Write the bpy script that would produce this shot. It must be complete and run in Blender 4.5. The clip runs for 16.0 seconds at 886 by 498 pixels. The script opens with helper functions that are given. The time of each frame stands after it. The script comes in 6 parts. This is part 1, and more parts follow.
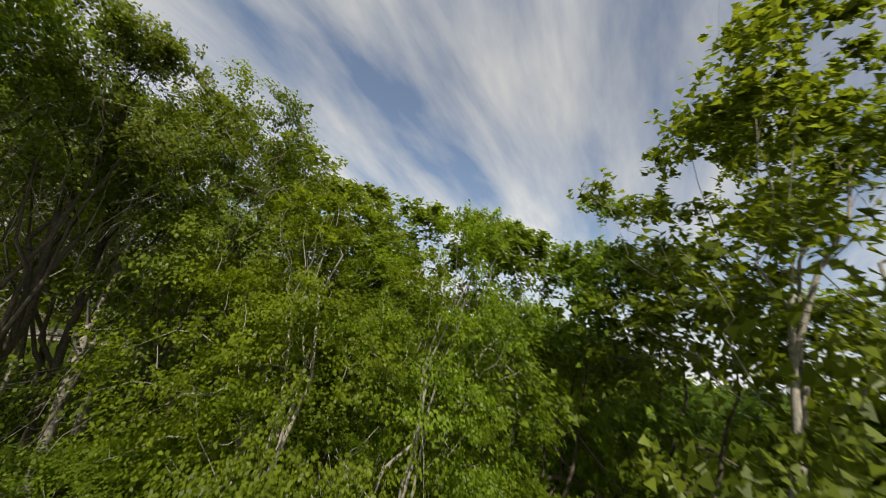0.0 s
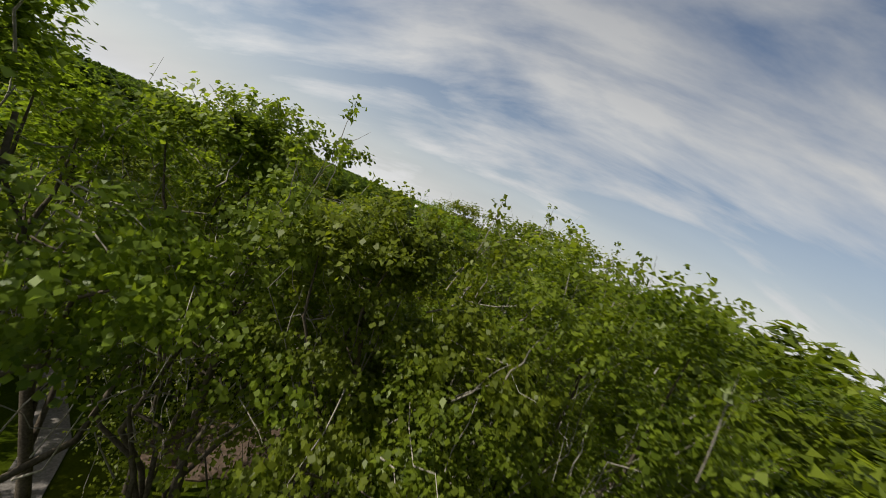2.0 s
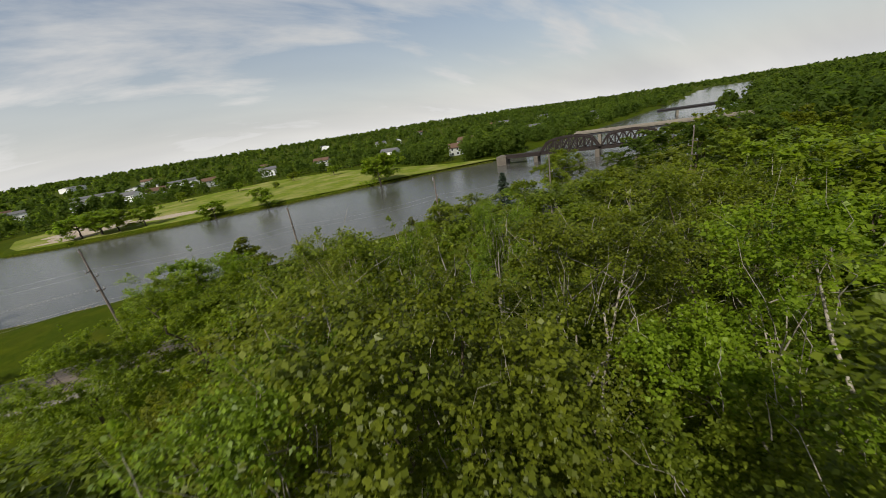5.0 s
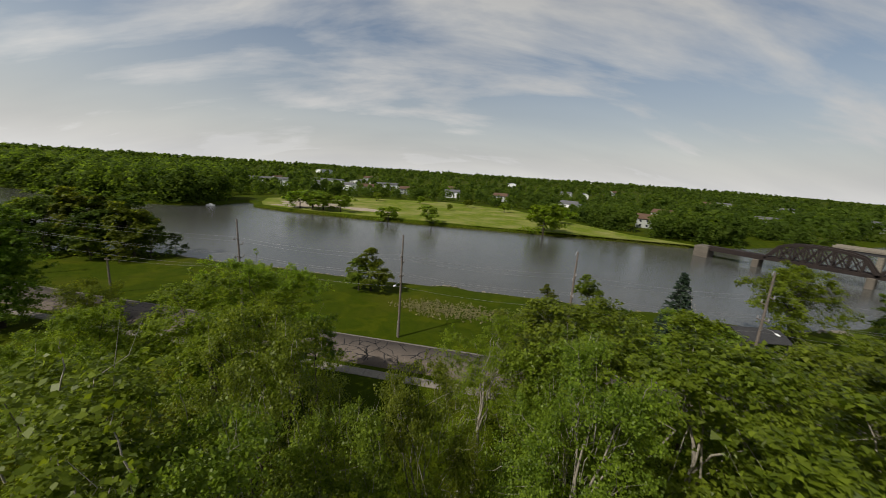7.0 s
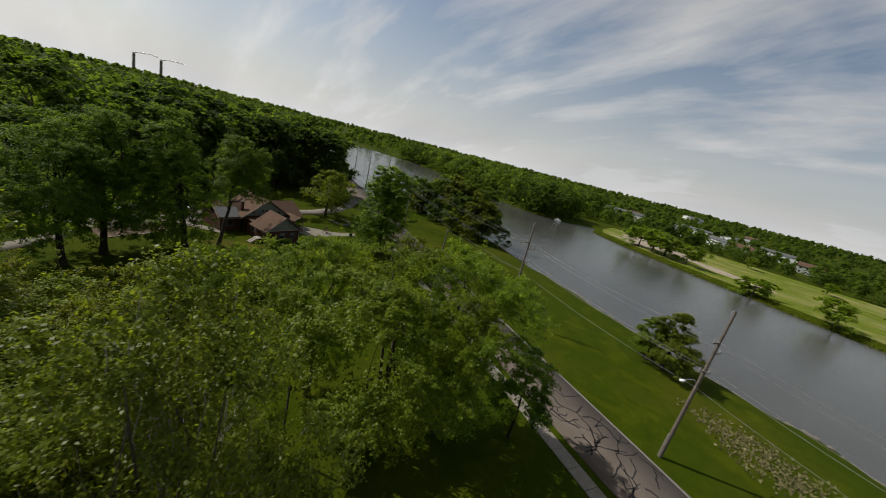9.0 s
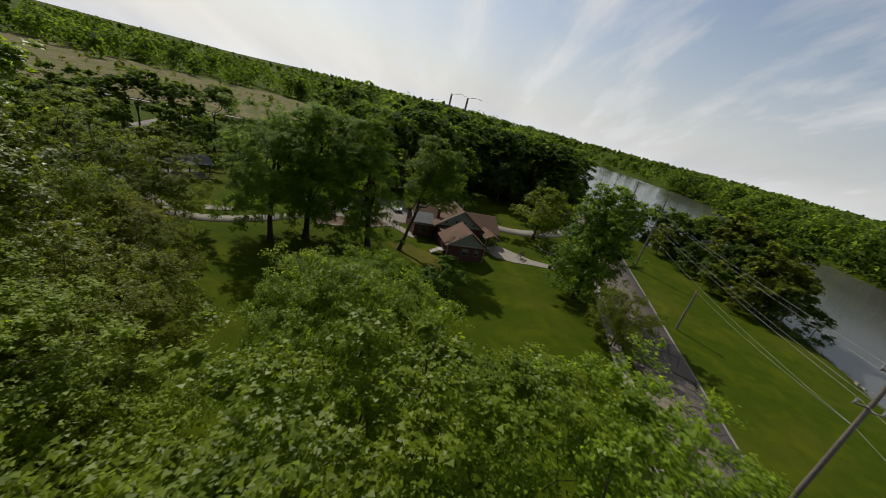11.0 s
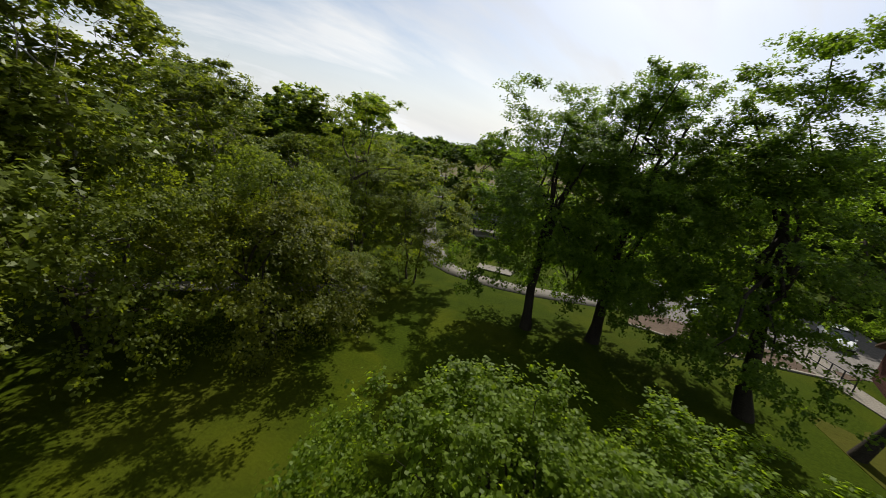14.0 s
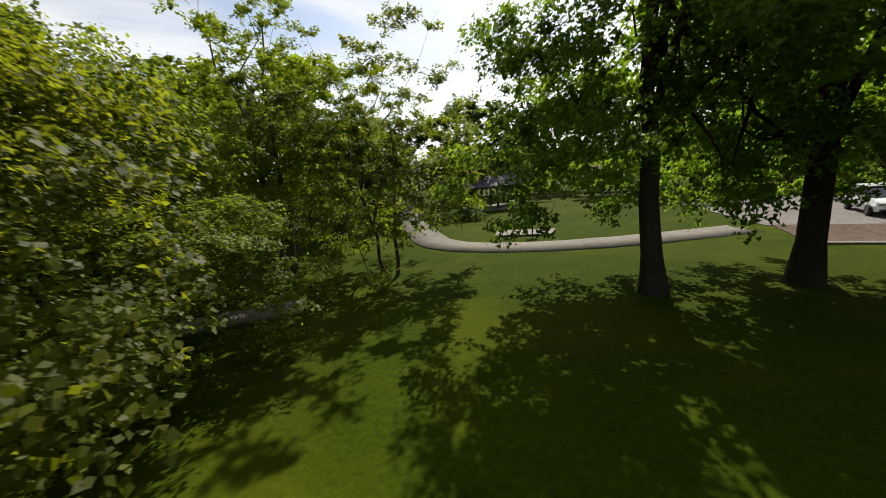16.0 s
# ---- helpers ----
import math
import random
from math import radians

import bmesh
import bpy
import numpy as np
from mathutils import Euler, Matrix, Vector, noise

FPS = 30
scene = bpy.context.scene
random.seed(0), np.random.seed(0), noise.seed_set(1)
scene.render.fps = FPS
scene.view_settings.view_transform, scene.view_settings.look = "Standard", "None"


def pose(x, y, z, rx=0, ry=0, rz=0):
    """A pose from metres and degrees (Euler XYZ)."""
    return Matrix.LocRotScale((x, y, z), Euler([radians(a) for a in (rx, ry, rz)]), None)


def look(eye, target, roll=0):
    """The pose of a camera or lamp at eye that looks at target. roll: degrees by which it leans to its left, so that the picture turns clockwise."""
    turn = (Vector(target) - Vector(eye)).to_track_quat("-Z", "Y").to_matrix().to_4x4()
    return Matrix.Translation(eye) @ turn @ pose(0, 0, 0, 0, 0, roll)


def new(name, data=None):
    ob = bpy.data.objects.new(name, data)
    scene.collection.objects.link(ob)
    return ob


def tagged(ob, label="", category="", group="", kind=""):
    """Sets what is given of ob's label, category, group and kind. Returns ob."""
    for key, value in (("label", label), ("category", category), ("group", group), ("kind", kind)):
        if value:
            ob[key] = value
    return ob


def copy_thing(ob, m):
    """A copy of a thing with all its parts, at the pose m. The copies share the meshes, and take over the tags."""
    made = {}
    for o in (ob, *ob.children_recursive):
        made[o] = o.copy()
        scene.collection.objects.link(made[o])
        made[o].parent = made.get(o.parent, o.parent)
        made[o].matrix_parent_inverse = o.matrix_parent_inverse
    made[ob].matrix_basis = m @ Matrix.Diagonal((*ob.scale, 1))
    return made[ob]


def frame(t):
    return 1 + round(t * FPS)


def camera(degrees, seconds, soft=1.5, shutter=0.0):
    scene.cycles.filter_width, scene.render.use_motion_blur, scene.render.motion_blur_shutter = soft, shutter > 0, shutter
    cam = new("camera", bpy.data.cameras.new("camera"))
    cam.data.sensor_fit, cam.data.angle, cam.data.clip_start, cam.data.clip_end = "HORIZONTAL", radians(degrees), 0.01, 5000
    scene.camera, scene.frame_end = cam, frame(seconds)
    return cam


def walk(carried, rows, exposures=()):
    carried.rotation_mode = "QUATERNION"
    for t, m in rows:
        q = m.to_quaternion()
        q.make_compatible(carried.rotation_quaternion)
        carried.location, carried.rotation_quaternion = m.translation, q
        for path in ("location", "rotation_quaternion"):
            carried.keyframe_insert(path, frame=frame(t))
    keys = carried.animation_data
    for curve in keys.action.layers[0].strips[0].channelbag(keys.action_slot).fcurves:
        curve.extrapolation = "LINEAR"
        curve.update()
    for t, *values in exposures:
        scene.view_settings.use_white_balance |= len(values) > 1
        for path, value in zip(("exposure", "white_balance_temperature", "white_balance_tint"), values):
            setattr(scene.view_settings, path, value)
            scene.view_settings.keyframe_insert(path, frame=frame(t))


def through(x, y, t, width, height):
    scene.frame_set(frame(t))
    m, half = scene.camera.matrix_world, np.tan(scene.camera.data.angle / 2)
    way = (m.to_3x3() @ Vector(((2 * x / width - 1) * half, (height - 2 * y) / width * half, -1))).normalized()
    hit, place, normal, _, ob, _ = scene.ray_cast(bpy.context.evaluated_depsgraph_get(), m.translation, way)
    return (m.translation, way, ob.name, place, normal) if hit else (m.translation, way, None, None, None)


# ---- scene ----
cam = camera(101.9, 16.0, soft=0.7, shutter=0.16)
# seconds, eye x y z, turn rx ry rz in degrees
PATH = [
    (0, 4.505, -0.396, 12.784, 102.75, -11.92, -0.36),
    (0.25, 4.417, 1.268, 13.951, 104.04, -15.34, 6.01),
    (0.5, 4.199, 2.745, 15.048, 104.43, -18.59, 12.99),
    (0.75, 3.755, 3.907, 16.033, 103.47, -21.34, 21.17),
    (1, 3.127, 4.875, 16.983, 101.01, -23.52, 30.78),
    (1.25, 2.382, 5.792, 17.973, 97.11, -24.95, 41.67),
    (1.5, 1.538, 6.651, 18.946, 92.55, -25.31, 52.45),
    (1.75, 0.59, 7.407, 19.825, 88.23, -24.62, 61.59),
    (2, -0.501, 8.002, 20.598, 84.35, -23.18, 68.64),
    (2.25, -1.764, 8.408, 21.271, 80.88, -21.25, 73.54),
    (2.5, -3.143, 8.723, 21.865, 77.84, -18.89, 76.69),
    (2.75, -4.582, 9.045, 22.403, 75.26, -16.12, 78.38),
    (3, -6.104, 9.35, 22.883, 73.18, -13.15, 78.36),
    (3.25, -7.739, 9.599, 23.291, 71.61, -10.16, 76.23),
    (3.5, -9.455, 9.835, 23.601, 70.62, -7.09, 71.71),
    (3.75, -11.196, 10.111, 23.802, 70.22, -3.79, 64.66),
    (4, -12.873, 10.462, 23.973, 70.27, -0.16, 55.36),
    (4.25, -14.409, 10.976, 24.186, 70.42, 3.59, 44.94),
    (4.5, -15.796, 11.838, 24.429, 70.29, 6.33, 36.36),
    (4.75, -17.028, 13.017, 24.683, 70.16, 7.99, 30.01),
    (5, -18.1, 14.446, 24.933, 70.28, 8.75, 25.79),
    (5.25, -19.003, 16.056, 25.163, 70.74, 8.78, 23.58),
    (5.5, -19.732, 17.777, 25.359, 71.56, 8.19, 23.29),
    (5.75, -20.279, 19.541, 25.506, 72.67, 7.04, 24.82),
    (6, -20.638, 21.28, 25.587, 73.98, 5.4, 28.12),
    (6.25, -20.801, 22.925, 25.589, 75.32, 3.28, 33.09),
    (6.5, -20.777, 24.449, 25.497, 76.53, 0.85, 39.6),
    (6.75, -20.657, 26.022, 25.313, 77.44, -1.45, 47.11),
    (7, -20.512, 27.513, 25.081, 78.04, -3.67, 55.04),
    (7.25, -20.438, 28.764, 24.832, 78.34, -5.94, 62.88),
    (7.5, -20.698, 29.948, 24.509, 78.29, -8.12, 70.6),
    (7.75, -21.51, 31.249, 24.078, 77.91, -10.02, 78.16),
    (8, -22.727, 32.566, 23.683, 77.32, -11.46, 85.32),
    (8.25, -24.16, 33.746, 23.456, 76.7, -12.38, 91.81),
    (8.5, -25.82, 34.735, 23.305, 76.07, -12.93, 97.88),
    (8.75, -27.729, 35.508, 23.119, 75.37, -13.32, 103.76),
    (9, -29.773, 36.071, 22.955, 74.45, -13.87, 109.41),
    (9.25, -31.848, 36.441, 22.874, 73.23, -14.64, 114.8),
    (9.5, -33.993, 36.631, 22.824, 72.05, -15.12, 120.13),
    (9.75, -36.194, 36.63, 22.77, 71, -15.3, 125.4),
    (10, -38.418, 36.422, 22.687, 70.1, -15.23, 130.57),
    (10.25, -40.637, 35.993, 22.545, 69.38, -15, 135.61),
    (10.5, -42.82, 35.326, 22.317, 68.84, -14.67, 140.48),
    (10.75, -44.937, 34.406, 21.977, 68.48, -14.32, 145.16),
    (11, -46.956, 33.217, 21.497, 68.26, -14.02, 149.62),
    (11.25, -48.849, 31.744, 20.849, 68.17, -13.82, 153.84),
    (11.5, -50.61, 29.978, 20.02, 68.17, -13.76, 157.96),
    (11.75, -52.343, 27.976, 19.091, 68.26, -13.76, 163),
    (12, -53.916, 25.881, 18.157, 68.49, -13.74, 168.95),
    (12.25, -55.155, 23.829, 17.295, 68.9, -13.64, 175.42),
    (12.5, -56.052, 21.86, 16.53, 69.47, -13.47, -178.08),
    (12.75, -56.641, 19.973, 15.857, 70.13, -13.14, -172.02),
    (13, -56.947, 18.092, 15.204, 70.84, -12.52, -166.92),
    (13.25, -56.997, 16.158, 14.497, 71.58, -11.52, -163.12),
    (13.5, -56.822, 14.261, 13.721, 72.31, -10.41, -160.32),
    (13.75, -56.453, 12.501, 12.883, 72.97, -9.48, -158.17),
    (14, -55.908, 10.875, 12.016, 73.62, -8.54, -156.68),
    (14.25, -55.207, 9.349, 11.15, 74.34, -7.37, -155.95),
    (14.5, -54.406, 7.891, 10.29, 75.06, -5.88, -155.93),
    (14.75, -53.568, 6.46, 9.427, 75.7, -4.02, -156.55),
    (15, -52.773, 4.994, 8.53, 76.27, -1.79, -157.64),
    (15.25, -52.096, 3.45, 7.573, 76.76, 0.7, -158.97),
    (15.5, -51.582, 1.886, 6.59, 77.12, 2.89, -160.22),
    (15.75, -51.249, 0.365, 5.616, 77.38, 4.29, -161.13),
    (16, -51.018, -1.124, 4.651, 77.58, 5.19, -161.82),
]
walk(cam, [(t, pose(*r)) for t, *r in PATH], [(0.0, 0.50, 6500, 10), (0.6, 0.34, 6450, 10), (1.4, 0.20, 6300, 10), (2.2, 0.16, 6450, 10), (3.0, 0.06, 6500, 10), (3.7, 0.22, 6550, 10), (4.6, 0.22, 6550, 10), (6.5, 0.03, 6550, 10), (8.5, -0.08, 6450, 10), (11.5, 0.05, 6320, 10), (13.5, 0.25, 6260, 10), (15.0, 0.46, 6260, 10), (16.0, 0.66, 6400, 10)])

# ---- world, sun, exposure ----
SUN_EL, SUN_AZ = 46.0, 183.0


def make_world():
    w = bpy.data.worlds.new("sky")
    scene.world = w
    w.use_nodes = True
    nt = w.node_tree
    nt.nodes.clear()
    out = nt.nodes.new("ShaderNodeOutputWorld")
    bg = nt.nodes.new("ShaderNodeBackground")
    sky = nt.nodes.new("ShaderNodeTexSky")
    sky.sky_type = "NISHITA"
    sky.sun_disc = False
    sky.sun_elevation, sky.sun_rotation = radians(SUN_EL), radians(SUN_AZ)
    sky.air_density, sky.dust_density, sky.ozone_density = 1.1, 2.0, 1.0
    co = nt.nodes.new("ShaderNodeTexCoord")
    sep = nt.nodes.new("ShaderNodeSeparateXYZ")
    nt.links.new(co.outputs["Generated"], sep.inputs[0])

    def calc(op, a, b=None):
        n = nt.nodes.new("ShaderNodeMath")
        n.operation = op
        for i, q in enumerate((a, b)):
            if q is None:
                continue
            if isinstance(q, (int, float)):
                n.inputs[i].default_value = q
            else:
                nt.links.new(q, n.inputs[i])
        return n.outputs[0]

    up = calc("MAXIMUM", calc("ADD", sep.outputs[2], 0.38), 0.3)
    comb = nt.nodes.new("ShaderNodeCombineXYZ")
    nt.links.new(calc("DIVIDE", sep.outputs[0], up), comb.inputs[0])
    nt.links.new(calc("DIVIDE", sep.outputs[1], up), comb.inputs[1])
    turn = nt.nodes.new("ShaderNodeMapping")
    turn.inputs["Scale"].default_value = (1.7, 0.5, 1.0)
    swing = nt.nodes.new("ShaderNodeMapping")
    swing.inputs["Rotation"].default_value = (0, 0, radians(34))
    nt.links.new(comb.outputs[0], swing.inputs[0])
    nt.links.new(swing.outputs[0], turn.inputs[0])
    streak = nt.nodes.new("ShaderNodeTexNoise")
    streak.inputs["Scale"].default_value = 2.3
    streak.inputs["Detail"].default_value = 7.0
    streak.inputs["Roughness"].default_value = 0.58
    streak.inputs["Distortion"].default_value = 0.25
    nt.links.new(turn.outputs[0], streak.inputs["Vector"])
    broad = nt.nodes.new("ShaderNodeTexNoise")
    broad.inputs["Scale"].default_value = 1.0
    broad.inputs["Detail"].default_value = 3.0
    nt.links.new(comb.outputs[0], broad.inputs["Vector"])
    both = calc("ADD", calc("MULTIPLY", streak.outputs[0], 0.65), calc("MULTIPLY", broad.outputs[0], 0.45))
    ramp = nt.nodes.new("ShaderNodeValToRGB")
    ramp.color_ramp.elements[0].position, ramp.color_ramp.elements[1].position = 0.465, 0.65
    ramp.color_ramp.elements[0].color = (0.08, 0.08, 0.08, 1)
    ramp.color_ramp.elements[1].color = (0.93, 0.93, 0.93, 1)
    nt.links.new(both, ramp.inputs[0])
    # thicker haze towards the horizon
    low = nt.nodes.new("ShaderNodeMapRange")
    low.inputs["From Min"].default_value, low.inputs["From Max"].default_value = 0.0, 0.62
    low.inputs["To Min"].default_value, low.inputs["To Max"].default_value = 1.0, 0.0
    nt.links.new(sep.outputs[2], low.inputs[0])
    cover = calc("MAXIMUM", ramp.outputs[0], calc("MULTIPLY", calc("POWER", low.outputs[0], 3.0), 0.95))
    grey = nt.nodes.new("ShaderNodeTexNoise")
    grey.inputs["Scale"].default_value = 1.1
    grey.inputs["Detail"].default_value = 5.0
    nt.links.new(turn.outputs[0], grey.inputs["Vector"])
    tone = nt.nodes.new("ShaderNodeValToRGB")
    tone.color_ramp.elements[0].position, tone.color_ramp.elements[1].position = 0.35, 0.68
    tone.color_ramp.elements[0].color = (6.25, 6.3, 6.4, 1)
    tone.color_ramp.elements[1].color = (7.9, 7.85, 7.6, 1)
    nt.links.new(grey.outputs[0], tone.inputs[0])
    # thin cloud is brighter towards the sun
    dot = nt.nodes.new("ShaderNodeVectorMath")
    dot.operation = "DOT_PRODUCT"
    dot.inputs[1].default_value = (0.05 * math.cos(radians(SUN_EL)), -math.cos(radians(SUN_EL)), math.sin(radians(SUN_EL)))
    nt.links.new(co.outputs["Generated"], dot.inputs[0])
    fwd = nt.nodes.new("ShaderNodeValToRGB")
    els = fwd.color_ramp.elements
    for _ in range(4):
        els.new(0.5)
    for e, (p, v) in zip(els, ((0.22, 0.38), (0.36, 0.38), (0.50, 0.42), (0.68, 0.47), (0.90, 0.55), (1.0, 0.57))):
        e.position, e.color = p, (v, v, v, 1)
    nt.links.new(calc("ADD", calc("MULTIPLY", dot.outputs["Value"], 0.5), 0.5), fwd.inputs[0])
    lit = nt.nodes.new("ShaderNodeVectorMath")
    lit.operation = "SCALE"
    nt.links.new(tone.outputs[0], lit.inputs[0])
    nt.links.new(calc("ADD", calc("MULTIPLY", fwd.outputs[0], 1.6), calc("MULTIPLY", low.outputs[0], 0.46)), lit.inputs["Scale"])
    mix = nt.nodes.new("ShaderNodeMix")
    mix.data_type = "RGBA"
    nt.links.new(cover, mix.inputs["Factor"])
    nt.links.new(sky.outputs[0], mix.inputs["A"])
    nt.links.new(lit.outputs[0], mix.inputs["B"])
    nt.links.new(mix.outputs["Result"], bg.inputs[0])
    bg.inputs[1].default_value = 0.085
    nt.links.new(bg.outputs[0], out.inputs[0])


make_world()
sun = new("sun", bpy.data.lights.new("sun", "SUN"))
sun.data.energy, sun.data.angle, sun.data.color = 4.4, radians(0.6), (1.0, 0.94, 0.83)
sun.matrix_world = look((0, -60, 60), (-3.2, 0, 60 - 60 * math.tan(radians(SUN_EL))))

# ---- materials ----
def material(name, rough=0.8, spec=0.3, metal=0.0):
    m = bpy.data.materials.new(name)
    m.use_nodes = True
    b = m.node_tree.nodes["Principled BSDF"]
    b.inputs["Roughness"].default_value = rough
    b.inputs["Specular IOR Level"].default_value = spec
    b.inputs["Metallic"].default_value = metal
    return m, m.node_tree, b


def noise_node(nt, scale, detail=4.0, rough=0.55, vec=None, distort=0.0):
    n = nt.nodes.new("ShaderNodeTexNoise")
    n.inputs["Scale"].default_value, n.inputs["Detail"].default_value = scale, detail
    n.inputs["Roughness"].default_value, n.inputs["Distortion"].default_value = rough, distort
    if vec is not None:
        nt.links.new(vec, n.inputs["Vector"])
    return n.outputs[0]


def ramp_node(nt, fac, stops):
    r = nt.nodes.new("ShaderNodeValToRGB")
    els = r.color_ramp.elements
    while len(els) < len(stops):
        els.new(0.5)
    for e, (p, c) in zip(els, stops):
        e.position, e.color = p, (*c, 1)
    nt.links.new(fac, r.inputs[0])
    return r.outputs[0]


def mix_node(nt, fac, a, b, mode="MIX"):
    n = nt.nodes.new("ShaderNodeMix")
    n.data_type, n.blend_type = "RGBA", mode
    for key, q in (("Factor", fac), ("A", a), ("B", b)):
        if isinstance(q, (int, float)):
            n.inputs[key].default_value = q
        elif isinstance(q, tuple):
            n.inputs[key].default_value = (*q, 1)
        else:
            nt.links.new(q, n.inputs[key])
    return n.outputs["Result"]


def bump_node(nt, b, height, strength, distance):
    n = nt.nodes.new("ShaderNodeBump")
    n.inputs["Strength"].default_value, n.inputs["Distance"].default_value = strength, distance
    nt.links.new(height, n.inputs["Height"])
    nt.links.new(n.outputs[0], b.inputs["Normal"])


def world_pos(nt):
    return nt.nodes.new("ShaderNodeNewGeometry").outputs["Position"]


def object_pos(nt):
    return nt.nodes.new("ShaderNodeTexCoord").outputs["Object"]


def mottled(name, dark, light, scale, rough=0.85, spec=0.25, fine=None, bump=0.0, dist=0.02, space=object_pos, metal=0.0):
    """A surface of two tones that vary broadly and finely."""
    m, nt, b = material(name, rough, spec, metal)
    v = space(nt)
    broad = ramp_node(nt, noise_node(nt, scale, 4, vec=v), [(0.32, dark), (0.68, light)])
    f = noise_node(nt, fine or scale * 9, 5, vec=v)
    col = mix_node(nt, 0.55, broad, ramp_node(nt, f, [(0.3, tuple(c * 0.62 for c in dark)), (0.7, tuple(min(1, c * 1.3) for c in light))]))
    nt.links.new(col, b.inputs["Base Color"])
    if bump:
        bump_node(nt, b, f, bump, dist)
    return m


def leaf_material(name, dark, light, through, gloss=0.55):
    """Leaves that differ leaf by leaf and tree by tree, and let some light through."""
    m, nt, b = material(name, gloss, 0.2)
    geo = nt.nodes.new("ShaderNodeNewGeometry")
    tree = nt.nodes.new("ShaderNodeObjectInfo")
    leaf = ramp_node(nt, geo.outputs["Random Per Island"], [(0.0, dark), (0.75, light), (1.0, tuple(min(1, c * 1.5) for c in light))])
    clump = noise_node(nt, 0.55, 2, vec=object_pos(nt))
    leaf = mix_node(nt, 0.5, leaf, ramp_node(nt, clump, [(0.35, dark), (0.65, light)]))
    hs = nt.nodes.new("ShaderNodeHueSaturation")
    span = nt.nodes.new("ShaderNodeMapRange")
    span.inputs["To Min"].default_value, span.inputs["To Max"].default_value = 0.487, 0.513
    nt.links.new(tree.outputs["Random"], span.inputs[0])
    nt.links.new(span.outputs[0], hs.inputs["Hue"])
    val = nt.nodes.new("ShaderNodeMapRange")
    val.inputs["To Min"].default_value, val.inputs["To Max"].default_value = 0.8, 1.18
    nt.links.new(tree.outputs["Random"], val.inputs[0])
    nt.links.new(val.outputs[0], hs.inputs["Value"])
    nt.links.new(leaf, hs.inputs["Color"])
    nt.links.new(hs.outputs[0], b.inputs["Base Color"])
    tr = nt.nodes.new("ShaderNodeBsdfTranslucent")
    glow = mix_node(nt, 1.0, hs.outputs[0], (2.3, 2.2, 1.2), "MULTIPLY")
    nt.links.new(glow, tr.inputs["Color"])
    mix = nt.nodes.new("ShaderNodeMixShader")
    mix.inputs[0].default_value = through
    nt.links.new(b.outputs[0], mix.inputs[1])
    nt.links.new(tr.outputs[0], mix.inputs[2])
    nt.links.new(mix.outputs[0], nt.nodes["Material Output"].inputs[0])
    return m


LEAF_COTTON = leaf_material("leaf_cottonwood", (0.048, 0.076, 0.005), (0.146, 0.186, 0.016), 0.47, 0.42)
LEAF_MAPLE = leaf_material("leaf_maple", (0.044, 0.080, 0.006), (0.116, 0.178, 0.015), 0.55, 0.58)
LEAF_EDGE = leaf_material("leaf_boxelder", (0.054, 0.078, 0.003), (0.162, 0.198, 0.010), 0.48)
LEAF_OLIVE = leaf_material("leaf_hawthorn", (0.052, 0.074, 0.004), (0.138, 0.170, 0.011), 0.56)
LEAF_YOUNG = leaf_material("leaf_young_maple", (0.050, 0.086, 0.003), (0.146, 0.206, 0.010), 0.55)
LEAF_BRIGHT = leaf_material("leaf_young", (0.062, 0.102, 0.005), (0.172, 0.238, 0.015), 0.52, 0.44)


def far_leaf_material():
    """Foliage of far woods: tone varies from tree to tree more than from leaf to leaf."""
    m, nt, b = material("leaf_far", 0.8, 0.15)
    v = world_pos(nt)
    trees = ramp_node(nt, noise_node(nt, 0.11, 3, 0.6, v), [(0.32, (0.044, 0.076, 0.010)), (0.55, (0.068, 0.106, 0.014)), (0.72, (0.098, 0.138, 0.020))])
    stands = ramp_node(nt, noise_node(nt, 0.012, 3, 0.5, v), [(0.35, (0.72, 0.74, 0.80)), (0.65, (1.08, 1.04, 0.95))])
    c = mix_node(nt, 1.0, trees, stands, "MULTIPLY")
    geo = nt.nodes.new("ShaderNodeNewGeometry")
    c = mix_node(nt, 1.0, c, ramp_node(nt, geo.outputs["Random Per Island"], [(0.0, (0.78, 0.78, 0.78)), (1.0, (1.2, 1.2, 1.2))]), "MULTIPLY")
    nt.links.new(c, b.inputs["Base Color"])
    tr = nt.nodes.new("ShaderNodeBsdfTranslucent")
    nt.links.new(mix_node(nt, 1.0, c, (2.6, 2.5, 1.3), "MULTIPLY"), tr.inputs["Color"])
    mix = nt.nodes.new("ShaderNodeMixShader")
    mix.inputs[0].default_value = 0.56
    nt.links.new(b.outputs[0], mix.inputs[1])
    nt.links.new(tr.outputs[0], mix.inputs[2])
    nt.links.new(mix.outputs[0], nt.nodes["Material Output"].inputs[0])
    return m


LEAF_FAR = far_leaf_material()
NEEDLE = leaf_material("spruce_needle", (0.016, 0.036, 0.018), (0.036, 0.060, 0.032), 0.10, 0.6)
RUST_LEAF = leaf_material("leaf_copper", (0.060, 0.036, 0.022), (0.120, 0.074, 0.046), 0.25)
BARK = mottled("bark_grey_brown", (0.050, 0.040, 0.030), (0.115, 0.095, 0.070), 1.5, 0.95, 0.1, 14, 0.7, 0.03)
BARK_PALE = mottled("bark_pale", (0.15, 0.13, 0.10), (0.34, 0.31, 0.26), 1.2, 0.9, 0.15, 12, 0.5, 0.02)
BARK_DARK = mottled("bark_dark", (0.022, 0.018, 0.014), (0.055, 0.045, 0.035), 1.5, 0.95, 0.1, 14, 0.7, 0.03)


